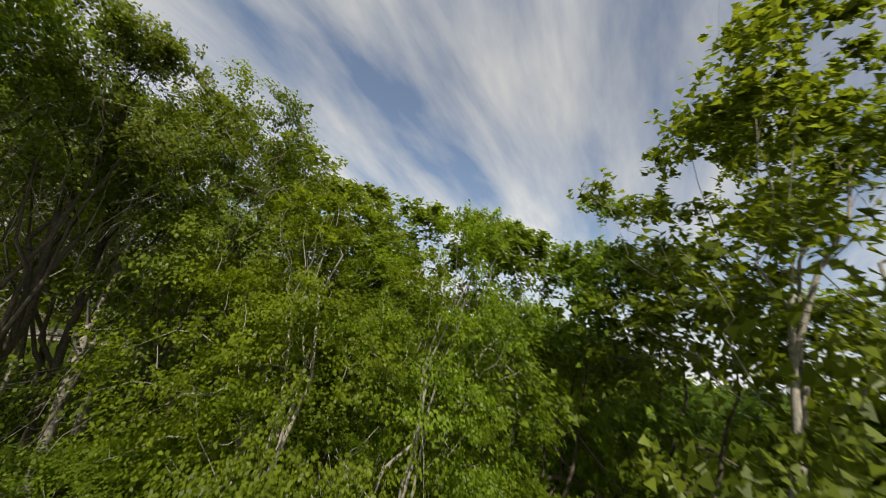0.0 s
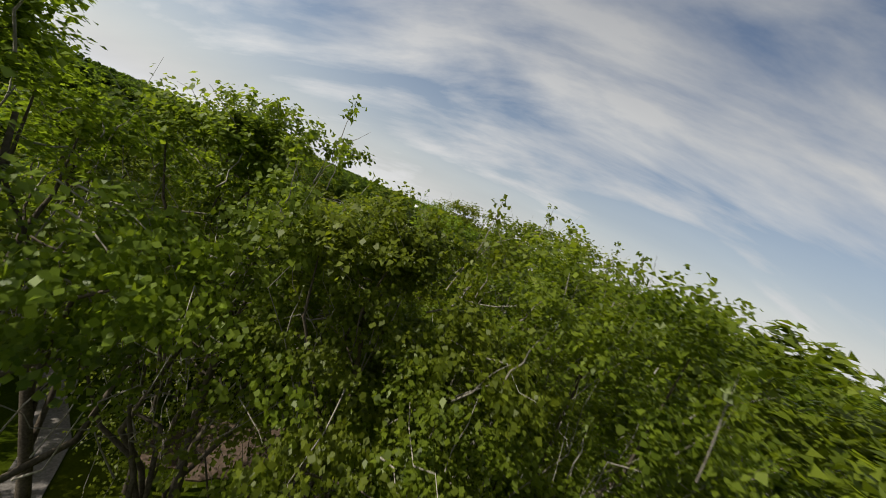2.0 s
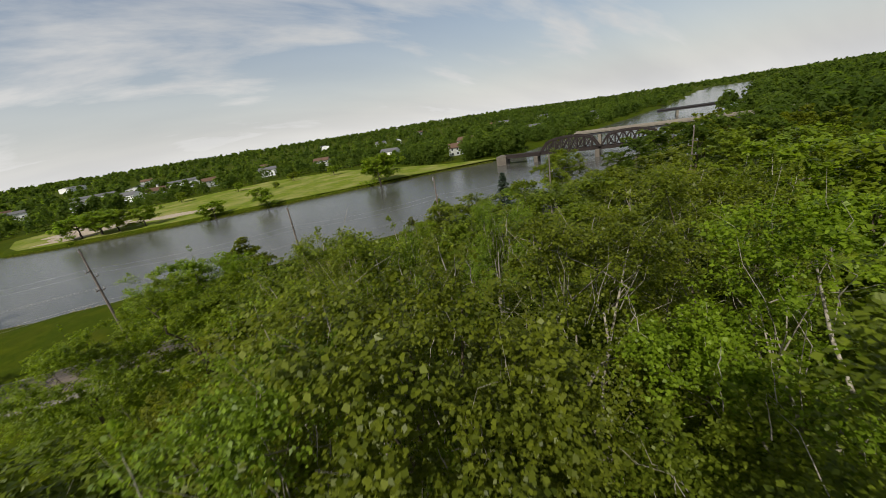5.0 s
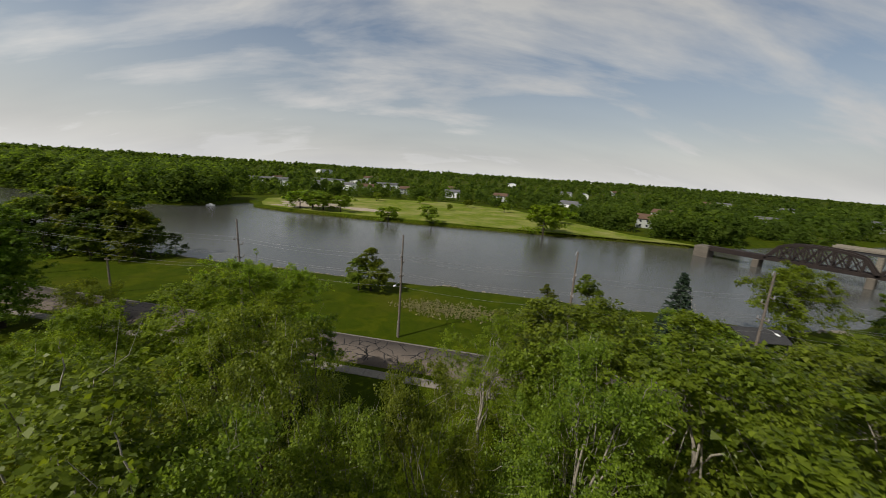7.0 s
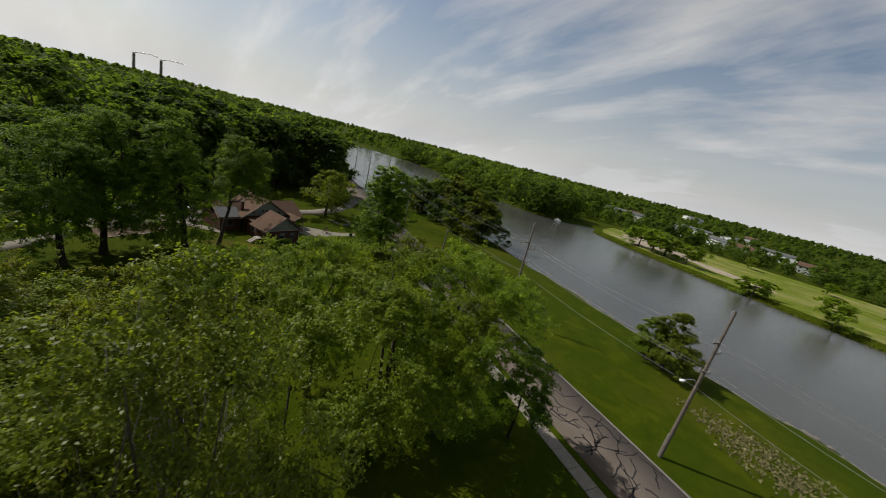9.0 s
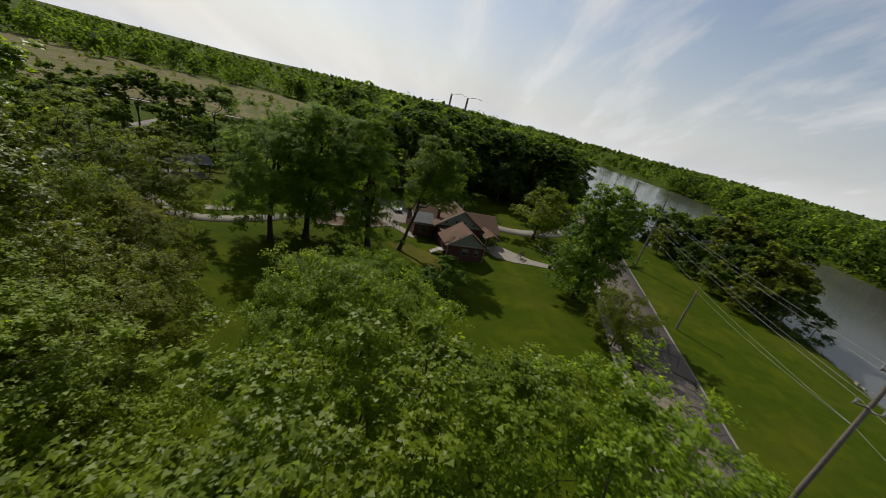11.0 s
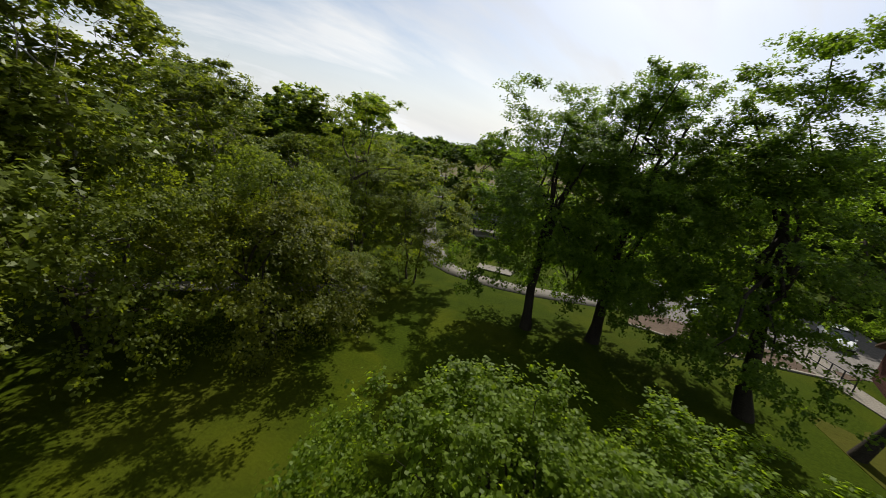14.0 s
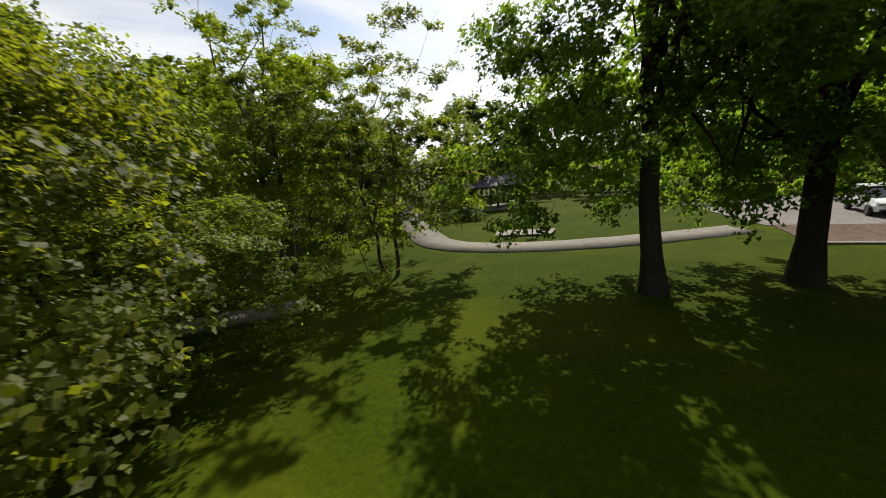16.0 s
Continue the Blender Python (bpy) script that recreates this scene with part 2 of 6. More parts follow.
def lawn_material(name, dark, light, dry, dry_at=0.62):
    m, nt, b = material(name, 0.95, 0.04)
    v = world_pos(nt)
    broad = noise_node(nt, 0.055, 5, 0.6, v)
    patch = noise_node(nt, 0.55, 5, 0.6, v)
    fine = noise_node(nt, 7.0, 6, 0.65, v)
    c = ramp_node(nt, patch, [(0.3, dark), (0.7, light)])
    c = mix_node(nt, 0.5, c, ramp_node(nt, fine, [(0.28, tuple(q * 0.45 for q in dark)), (0.72, tuple(q * 1.35 for q in light))]))
    f = ramp_node(nt, broad, [(dry_at - 0.1, (0, 0, 0)), (dry_at + 0.12, (0.75, 0.75, 0.75))])
    c = mix_node(nt, f, c, dry)
    worn = ramp_node(nt, noise_node(nt, 0.23, 6, 0.62, v, 0.6), [(0.50, (0, 0, 0)), (0.74, (0.6, 0.6, 0.6))])
    c = mix_node(nt, worn, c, tuple(q * k for q, k in zip(light, (1.9, 1.45, 1.9))))
    nt.links.new(c, b.inputs["Base Color"])
    bump_node(nt, b, fine, 0.6, 0.05)
    return m


LAWN = lawn_material("lawn_grass", (0.020, 0.034, 0.0008), (0.037, 0.054, 0.0014), (0.062, 0.062, 0.006), 0.62)
WORN_GRASS = lawn_material("worn_grass", (0.034, 0.040, 0.002), (0.054, 0.058, 0.006), (0.080, 0.070, 0.016), 0.5)
MEADOW = lawn_material("meadow_grass", (0.075, 0.108, 0.008), (0.115, 0.150, 0.017), (0.24, 0.22, 0.09), 0.55)
FIELD = lawn_material("dry_field", (0.085, 0.075, 0.034), (0.13, 0.108, 0.058), (0.06, 0.08, 0.018), 0.5)
SAND = mottled("bare_sand", (0.22, 0.18, 0.13), (0.34, 0.29, 0.23), 0.12, 0.95, 0.1, 1.6, 0.3, 0.05, world_pos)
MULCH = mottled("brown_mulch", (0.065, 0.045, 0.032), (0.115, 0.082, 0.060), 0.35, 0.95, 0.1, 5.0, 0.5, 0.04, world_pos)
GRAVEL = mottled("grey_gravel", (0.120, 0.107, 0.094), (0.190, 0.172, 0.155), 0.25, 0.95, 0.1, 8.0, 0.4, 0.02, world_pos)
CONCRETE = mottled("pale_concrete", (0.14, 0.124, 0.100), (0.225, 0.202, 0.166), 0.6, 0.9, 0.2, 9.0, 0.2, 0.01, world_pos)
OLD_CONCRETE = mottled("stained_old_concrete", (0.075, 0.066, 0.055), (0.135, 0.120, 0.100), 0.5, 0.95, 0.1, 5.0, 0.3, 0.03, world_pos)
PATH_GREY = mottled("weathered_path", (0.115, 0.103, 0.084), (0.180, 0.165, 0.138), 0.7, 0.95, 0.1, 9.0, 0.3, 0.01, world_pos)
ASPHALT = mottled("worn_asphalt", (0.082, 0.066, 0.054), (0.132, 0.109, 0.090), 0.30, 0.92, 0.2, 12.0, 0.3, 0.01, world_pos)
TAR = mottled("tar_seal", (0.010, 0.009, 0.009), (0.024, 0.021, 0.020), 2.0, 0.7, 0.3)
STONE = mottled("limestone_rubble", (0.095, 0.084, 0.066), (0.20, 0.182, 0.150), 1.5, 0.9, 0.2, 9.0, 0.4, 0.03)
BRICK = mottled("dark_red_brick", (0.050, 0.022, 0.016), (0.090, 0.038, 0.028), 1.2, 0.9, 0.15, 11.0)
MORTAR = mottled("mortar", (0.060, 0.046, 0.038), (0.090, 0.070, 0.058), 2.0, 0.95, 0.1)
SHINGLE = mottled("brown_shingle", (0.074, 0.046, 0.031), (0.116, 0.073, 0.050), 0.8, 0.9, 0.15, 10.0, 0.4, 0.01)
GABLE_GREY = mottled("weathered_grey_boards", (0.150, 0.165, 0.130), (0.215, 0.230, 0.185), 0.6, 0.75, 0.25, 8.0)
FRAME_DULL = mottled("dull_painted_frame", (0.085, 0.075, 0.065), (0.135, 0.120, 0.105), 1.0, 0.7, 0.25)
BLIND = mottled("drawn_blind", (0.115, 0.110, 0.110), (0.160, 0.155, 0.155), 1.5, 0.8, 0.2)
SIDING = mottled("pale_grey_siding", (0.29, 0.31, 0.285), (0.38, 0.40, 0.37), 0.6, 0.7, 0.3, 8.0)
TRIM = mottled("weathered_tan_trim", (0.21, 0.165, 0.125), (0.32, 0.26, 0.20), 1.0, 0.7, 0.3)
WHITE = mottled("white_paint", (0.70, 0.70, 0.69), (0.82, 0.82, 0.81), 1.0, 0.5, 0.4)
POLEWOOD = mottled("creosoted_pole", (0.090, 0.075, 0.062), (0.170, 0.145, 0.125), 1.2, 0.9, 0.15, 12.0, 0.4, 0.02)
CERAMIC = mottled("grey_ceramic", (0.22, 0.22, 0.23), (0.30, 0.30, 0.31), 3.0, 0.25, 0.5)
STEEL_GREY = mottled("galvanised_steel", (0.32, 0.33, 0.34), (0.46, 0.47, 0.48), 2.0, 0.45, 0.5, 20.0, metal=0.7)
WIRE = mottled("aluminium_wire", (0.16, 0.16, 0.16), (0.24, 0.24, 0.24), 2.0, 0.5, 0.5, metal=0.4)
RUST = mottled("rusted_bridge_steel", (0.012, 0.009, 0.008), (0.026, 0.019, 0.017), 0.5, 0.85, 0.25, 6.0)
WOOD_RED = mottled("red_brown_wood", (0.055, 0.026, 0.018), (0.10, 0.048, 0.032), 1.5, 0.75, 0.3)
WOOD_GREY = mottled("weathered_wood", (0.26, 0.23, 0.20), (0.40, 0.37, 0.33), 1.5, 0.85, 0.2)
BLACK = mottled("black_rubber", (0.012, 0.012, 0.012), (0.028, 0.028, 0.028), 3.0, 0.7, 0.3)
DARK_METAL = mottled("dark_painted_metal", (0.022, 0.022, 0.024), (0.050, 0.050, 0.052), 3.0, 0.8, 0.15)
LOW_ROOF = mottled("pale_grey_roofing", (0.115, 0.12, 0.122), (0.165, 0.17, 0.172), 0.8, 0.85, 0.2)
ROOF_DARK = mottled("dark_grey_roof", (0.022, 0.022, 0.024), (0.045, 0.045, 0.047), 0.8, 0.85, 0.2)
ROOF_GREY = mottled("grey_roof", (0.07, 0.07, 0.073), (0.12, 0.12, 0.124), 0.8, 0.85, 0.2)
STRAW = mottled("dry_straw", (0.115, 0.105, 0.045), (0.22, 0.20, 0.105), 1.0, 0.95, 0.1)


def steam_material():
    """White vapour that lets most light through."""
    m, nt, b = material("white_steam", 1.0, 0.0)
    n = noise_node(nt, 0.2, 2, vec=object_pos(nt))
    nt.links.new(ramp_node(nt, n, [(0.3, (0.90, 0.90, 0.90)), (0.7, (0.96, 0.96, 0.96))]), b.inputs["Base Color"])
    tr = nt.nodes.new("ShaderNodeBsdfTranslucent")
    tr.inputs["Color"].default_value = (0.97, 0.97, 0.97, 1)
    mix = nt.nodes.new("ShaderNodeMixShader")
    mix.inputs[0].default_value = 0.6
    nt.links.new(b.outputs[0], mix.inputs[1])
    nt.links.new(tr.outputs[0], mix.inputs[2])
    nt.links.new(mix.outputs[0], nt.nodes["Material Output"].inputs[0])
    return m


STEAM = steam_material()


def car_paint(name, col):
    m, nt, b = material(name, 0.28, 0.5)
    n = noise_node(nt, 2.0, 3, vec=object_pos(nt))
    nt.links.new(ramp_node(nt, n, [(0.3, tuple(c * 0.92 for c in col)), (0.7, col)]), b.inputs["Base Color"])
    b.inputs["Coat Weight"].default_value = 0.6
    return m


PAINT_WHITE = car_paint("white_car_paint", (0.78, 0.78, 0.78))


def glass_dark(name):
    m, nt, b = material(name, 0.06, 0.6)
    n = noise_node(nt, 1.0, 2, vec=object_pos(nt))
    nt.links.new(ramp_node(nt, n, [(0.3, (0.012, 0.014, 0.016)), (0.7, (0.03, 0.034, 0.038))]), b.inputs["Base Color"])
    return m


GLASS = glass_dark("dark_window_glass")


def water_material():
    m, nt, b = material("river_water", 0.12, 0.5)
    v = world_pos(nt)
    n = noise_node(nt, 0.03, 4, vec=v)
    nt.links.new(ramp_node(nt, n, [(0.35, (0.050, 0.052, 0.048)), (0.65, (0.066, 0.066, 0.060))]), b.inputs["Base Color"])
    b.inputs["IOR"].default_value = 1.33
    wind = nt.nodes.new("ShaderNodeMapping")
    wind.inputs["Rotation"].default_value = (0, 0, radians(44))
    wind.inputs["Scale"].default_value = (0.45, 1.6, 1.0)
    nt.links.new(v, wind.inputs[0])
    ripple = noise_node(nt, 1.3, 5, 0.6, wind.outputs[0])
    bump_node(nt, b, ripple, 0.55, 0.12)
    return m


WATER = water_material()

# ---- building helpers ----
def soup(name, verts, quads, mat):
    """A mesh of many quads from arrays."""
    me = bpy.data.meshes.new(name)
    n, q = len(verts), len(quads)
    me.vertices.add(n)
    me.vertices.foreach_set("co", np.asarray(verts, dtype=np.float32).ravel())
    me.loops.add(q * 4)
    me.loops.foreach_set("vertex_index", np.asarray(quads, dtype=np.int32).ravel())
    me.polygons.add(q)
    me.polygons.foreach_set("loop_start", np.arange(0, q * 4, 4, dtype=np.int32))
    me.polygons.foreach_set("loop_total", np.full(q, 4, dtype=np.int32))
    me.materials.append(mat)
    me.update()
    me.validate()
    return me


def tris(name, verts, mat, k=3):
    """A mesh of many loose faces of k corners each, from an array of corners."""
    me = bpy.data.meshes.new(name)
    n = len(verts)
    me.vertices.add(n)
    me.vertices.foreach_set("co", np.asarray(verts, dtype=np.float32).ravel())
    me.loops.add(n)
    me.loops.foreach_set("vertex_index", np.arange(n, dtype=np.int32))
    me.polygons.add(n // k)
    me.polygons.foreach_set("loop_start", np.arange(0, n, k, dtype=np.int32))
    me.polygons.foreach_set("loop_total", np.full(n // k, k, dtype=np.int32))
    me.materials.append(mat)
    me.update()
    return me


def smooth(me):
    me.polygons.foreach_set("use_smooth", np.ones(len(me.polygons), dtype=bool))
    return me


def part(name, bm, mat, parent, label=""):
    me = bpy.data.meshes.new(name)
    bm.to_mesh(me)
    bm.free()
    me.materials.append(mat)
    ob = new(name, me)
    ob.parent = parent
    return tagged(ob, label)


def put(name, me, parent=None, label="", category="", group="", kind=""):
    ob = new(name, me)
    ob.parent = parent
    return tagged(ob, label, category, group, kind)


def box(bm, lo, hi, bevel=0.0):
    """A box between two corners, its edges rounded off a little."""
    r = bmesh.ops.create_cube(bm, size=1.0)
    c = [(a + b) / 2 for a, b in zip(lo, hi)]
    s = [abs(b - a) for a, b in zip(lo, hi)]
    for v in r["verts"]:
        v.co = Vector((v.co[i] * s[i] + c[i] for i in range(3)))
    if bevel:
        edges = list({e for v in r["verts"] for e in v.link_edges})
        bmesh.ops.bevel(bm, geom=edges, offset=bevel, segments=1, affect="EDGES")


def boxed(lo, hi, bevel=0.0):
    bm = bmesh.new()
    box(bm, lo, hi, bevel)
    return bm


def tube(points, radii, sides=6):
    """Vertices and quads of a tapering round bar along a line of points."""
    pts = np.asarray(points, dtype=float)
    n = len(pts)
    tang = np.gradient(pts, axis=0)
    tang /= np.linalg.norm(tang, axis=1)[:, None] + 1e-9
    ref = np.where(np.abs(tang[:, 2:3]) > 0.9, np.array([[1.0, 0, 0]]), np.array([[0, 0, 1.0]]))
    a = np.cross(tang, ref)
    a /= np.linalg.norm(a, axis=1)[:, None] + 1e-9
    b = np.cross(tang, a)
    ang = np.linspace(0, 2 * np.pi, sides, endpoint=False)
    ring = np.cos(ang)[None, :, None] * a[:, None, :] + np.sin(ang)[None, :, None] * b[:, None, :]
    v = (pts[:, None, :] + ring * np.asarray(radii, dtype=float)[:, None, None]).reshape(-1, 3)
    q = []
    for i in range(n - 1):
        for k in range(sides):
            j = (k + 1) % sides
            q.append((i * sides + k, i * sides + j, (i + 1) * sides + j, (i + 1) * sides + k))
    return v, np.array(q, dtype=np.int32)


def merged(pieces):
    """One set of vertices and quads from several."""
    vs, qs, o = [], [], 0
    for v, q in pieces:
        vs.append(v)
        qs.append(np.asarray(q) + o)
        o += len(v)
    return np.concatenate(vs), np.concatenate(qs)


# ---- the lie of the land ----
# the park road runs along D, and N points away from the river
D, N = np.array([0.723, 0.691]), np.array([0.691, -0.723])


def sm(s, m, z=0.0):
    """A place s metres along the road's line and m across it."""
    return (s * D[0] + m * N[0], s * D[1] + m * N[1], z)


WATER_Z = -1.5
NEAR_BANK = [sm(-640, 30), sm(-520, -40), sm(-420, -62), sm(-316, -80), sm(-275, -68), sm(-210, -72), sm(-135, -86), sm(-106, -107), sm(-90, -112.5), sm(-40, -113), sm(10, -114.5), sm(60, -113),
             (-30, 135, 0), (-14, 175, 0), (0, 215, 0), (25, 300, 0), (70, 430, 0), (120, 640, 0), (300, 1200, 0)]
FAR_BANK = [(150, 1200, 0), (40, 640, 0), (-20, 430, 0), (-62, 290, 0), (-87, 213, 0), (-108, 195, 0), (-137, 165, 0), sm(-30, -211), sm(-80, -211), sm(-120, -213), sm(-143, -219), sm(-160, -236),
            sm(-166, -214), sm(-174, -199), sm(-197, -195), sm(-267, -201), sm(-330, -206), sm(-389, -208), sm(-455, -190), sm(-500, -160), sm(-560, -120), sm(-680, -50)]
RIVER = np.array([p[:2] for p in NEAR_BANK + FAR_BANK])


def to_edge(px, py, poly):
    """Distance to a closed outline, negative inside it."""
    best = np.full(px.shape, 1e9)
    inside = np.zeros(px.shape, dtype=bool)
    n = len(poly)
    for i in range(n):
        ax, ay = poly[i]
        bx, by = poly[(i + 1) % n]
        dx, dy = bx - ax, by - ay
        t = np.clip(((px - ax) * dx + (py - ay) * dy) / (dx * dx + dy * dy + 1e-9), 0, 1)
        best = np.minimum(best, np.hypot(px - ax - t * dx, py - ay - t * dy))
        cross = ((ay > py) != (by > py)) & (px < (bx - ax) * (py - ay) / (by - ay + 1e-12) + ax)
        inside ^= cross
    return np.where(inside, -best, best)


def ground_z(px, py):
    px, py = np.asarray(px, dtype=float), np.asarray(py, dtype=float)
    d = to_edge(px, py, RIVER) + 0.7 * np.sin(px * 0.21 + 1.3 * np.sin(py * 0.17)) + 0.4 * np.sin(py * 0.53 + px * 0.31)
    z = np.where(d > 4.0, 0.0, np.where(d < -6, -4.0, WATER_Z + np.where(d > 0, d * (1.5 / 4.0), d * 0.42)))
    z = np.where((d > 3.0) & (d < 5.0), z * (5.0 - d) / 2.0 * 0.5, z)
    soft = 0.10 * np.sin(px * 0.11) * np.sin(py * 0.09 + 0.7) + 0.05 * np.sin(px * 0.37 + py * 0.29)
    far = np.clip((np.hypot(px + 60, py - 20) - 90) / 400, 0, 1)
    hill = np.clip((np.hypot(px + 60, py - 20) - 600) / 900, 0, 1) * np.clip((-px - 200) / 500, 0, 1) * 16
    return z + np.where(d > 6, soft * 0.4 + far * np.maximum(2.2 * np.sin(px * 0.006 + 0.4) * np.sin(py * 0.005), -0.6) + hill, 0)


def axis(lo, hi, step, far):
    mid = np.arange(lo, hi + 0.1, step)
    out, d, s = [], 0.0, step
    while d < far:
        s *= 1.22
        d += s
        out.append(d)
    out = np.array(out)
    return np.concatenate([lo - out[::-1], mid, hi + out])


gx, gy = axis(-300, 70, 2.4, 3200), axis(-70, 300, 2.4, 3200)
GX, GY = np.meshgrid(gx, gy, indexing="ij")
gv = np.stack([GX, GY, ground_z(GX, GY)], axis=-1).reshape(-1, 3)
ny = len(gy)
gi, gj = np.meshgrid(np.arange(len(gx) - 1), np.arange(ny - 1), indexing="ij")
g0 = (gi * ny + gj).ravel()
ground = put("ground", smooth(soup("ground", gv, np.stack([g0, g0 + ny, g0 + ny + 1, g0 + 1], axis=1), LAWN)),
             label="mown green lawn sloping down to the river", category="ground", kind="structure")


def sheet(name, outline, z, mat, label, category, thick=0.06):
    """A flat piece of ground with a real edge, laid over the land."""
    bm = bmesh.new()
    vs = [bm.verts.new((x, y, z)) for x, y in outline]
    f = bm.faces.new(vs)
    if f.normal.z < 0:
        f.normal_flip()
    r = bmesh.ops.extrude_face_region(bm, geom=[f])
    for v in r["geom"]:
        if isinstance(v, bmesh.types.BMVert):
            v.co.z -= thick
    bmesh.ops.recalc_face_normals(bm, faces=bm.faces[:])
    me = bpy.data.meshes.new(name)
    bm.to_mesh(me)
    bm.free()
    me.materials.append(mat)
    return put(name, me, label=label, category=category, kind="structure")


def ribbon(name, line, width, z, mat, label, category, thick=0.08):
    """A strip of paving along a line."""
    p = np.array(line, dtype=float)
    # round the corners off
    for _ in range(3):
        q = [p[0]]
        for a, b in zip(p[:-1], p[1:]):
            q += [a * 0.75 + b * 0.25, a * 0.25 + b * 0.75]
        q.append(p[-1])
        p = np.array(q)
    t = np.gradient(p, axis=0)
    t /= np.linalg.norm(t, axis=1)[:, None]
    side = np.stack([-t[:, 1], t[:, 0]], axis=1)
    wob = 1 + 0.03 * np.sin(np.arange(len(p)) * 1.7)
    l, r = p + side * (width / 2 * wob)[:, None], p - side * (width / 2 * wob)[:, None]
    n = len(p)
    v = np.concatenate([np.c_[l, np.full(n, z)], np.c_[r, np.full(n, z)], np.c_[l, np.full(n, z - thick)], np.c_[r, np.full(n, z - thick)]])
    i = np.arange(n - 1)
    q = np.concatenate([np.stack([i, i + 1, n + i + 1, n + i], 1)[:, ::-1], np.stack([i, i + 1, 2 * n + i + 1, 2 * n + i], 1), np.stack([n + i, n + i + 1, 3 * n + i + 1, 3 * n + i], 1)[:, ::-1]])
    return put(name, soup(name, v, q, mat), label=label, category=category, kind="structure")


# water, a sheet inside the banks
wm = bpy.data.meshes.new("water")
wb = bmesh.new()
w_in = [wb.verts.new((-2600, -2600, WATER_Z)), wb.verts.new((2600, -2600, WATER_Z)), wb.verts.new((2600, 2600, WATER_Z)), wb.verts.new((-2600, 2600, WATER_Z))]
wb.faces.new(w_in)
wb.to_mesh(wm)
wb.free()
wm.materials.append(WATER)
put("water", wm, label="calm grey river water with fine ripples", category="river", kind="structure")

# roads and paths
road = ribbon("road", [sm(s, -77.8)[:2] for s in (-330, -220, -120, -40, 20, 60, 110, 180)], 7.2, 0.07, ASPHALT, "worn brownish asphalt road with tar-sealed cracks", "road")
ribbon("verge_edge", [sm(s, -81.55)[:2] for s in (-330, -120, 0, 110)], 0.30, 0.085, GRAVEL, "pale gravel edge along the road", "road edge")
ribbon("park_drive", [(-30, -48), (-35, -36), (-40.6, -26.5), (-43.5, -21.9), (-48.4, -21.0), (-54, -22.2), (-60, -24.6), (-66, -27), (-74, -29)], 2.4, 0.03, PATH_GREY, "grey gravel park path curving across the lawn", "path")
sheet("parking_lot", [(-61.5, -25.2), (-77.5, -23.2), (-84, -24), (-84, -37), (-60, -38)], 0.07, GRAVEL, "grey gravel parking area", "parking lot")
sheet("mulch_bed", [(-61.2, -20.9), (-68.5, -20.3), (-75.5, -21.8), (-77.5, -23.1), (-61.8, -25.3)], 0.075, MULCH, "brown bare earth strip beside the parking area", "bare earth")
ribbon("kerb", [(-61.0, -20.7), (-68.6, -20.05), (-75.8, -21.6)], 0.28, 0.12, CONCRETE, "low pale concrete kerb", "kerb", 0.14)
sheet("concrete_pad", [(-46.6, -24.4), (-50.2, -24.6), (-50.4, -26.4), (-46.4, -26.2)], 0.09, CONCRETE, "pale concrete slab beside the path", "slab")
ribbon("farm_track", [(150, -121), (52, -118), (-20, -118.5), (-60, -118), (-160, -124)], 2.6, 0.14, CONCRETE, "pale track across the far field", "track")
ribbon("side_drive", [(-22, -66), (-28, -70), (-33, -78), (-38, -95), (-48, -117)], 3.0, 0.14, GRAVEL, "pale drive across the far lawn", "drive")
sheet("dry_field", [(150, -122), (-60, -121), (-120, -135), (-110, -260), (150, -300)], 0.16, FIELD, "brown dry field beyond the track", "field")
ribbon("house_drive", [(-99.5, -30), (-99.5, -24), (-103, -21.3), (-110, -20), (-123, -22), (-140, -30), (-150, -38)], 3.8, 0.06, GRAVEL, "grey gravel drive beside the house", "drive")
sheet("patio_walk", [(-88.2, -12.6), (-88.6, -8.6), (-91.2, -6.6), (-94.2, -5.6), (-98.4, -3.6), (-100.2, -4.6), (-96.0, -7.6), (-95.0, -9.8), (-93.0, -13.4)], 0.09, CONCRETE, "pale concrete walk leading from the porch", "walk")
sheet("side_walk", [(-74.6, -29.5), (-73.3, -23.0), (-75.9, -16.2), (-77.2, -16.8), (-75.6, -23.0), (-77.0, -29.8)], 0.09, CONCRETE, "pale concrete walk beside the brick house", "walk")
MEADOW_OUT = [sm(-141, -223), sm(-152, -236), (-300, 74), (-318, 128), (-276, 214), (-220, 236), (-160, 222), (-114, 212), (-84, 217), (-104, 199), (-133, 170.5), sm(-28, -215), sm(-80, -215), sm(-119, -217)]
sheet("meadow", [p[:2] for p in MEADOW_OUT], 0.10, MEADOW, "bright yellow-green mown meadow across the river", "meadow", 0.3)
def ragged(cx, cy, rx, ry, turn, seed, n=34):
    """An uneven closed outline round a place."""
    g = np.random.default_rng(seed)
    a = np.linspace(0, 2 * np.pi, n, endpoint=False)
    r = 1 + 0.16 * np.sin(2 * a + g.uniform(0, 6)) + 0.12 * np.sin(5 * a + g.uniform(0, 6)) + 0.07 * g.normal(size=n)
    c, q = math.cos(radians(turn)), math.sin(radians(turn))
    return [(cx + rx * k * math.cos(t) * c - ry * k * math.sin(t) * q, cy + rx * k * math.cos(t) * q + ry * k * math.sin(t) * c) for t, k in zip(a, r)]


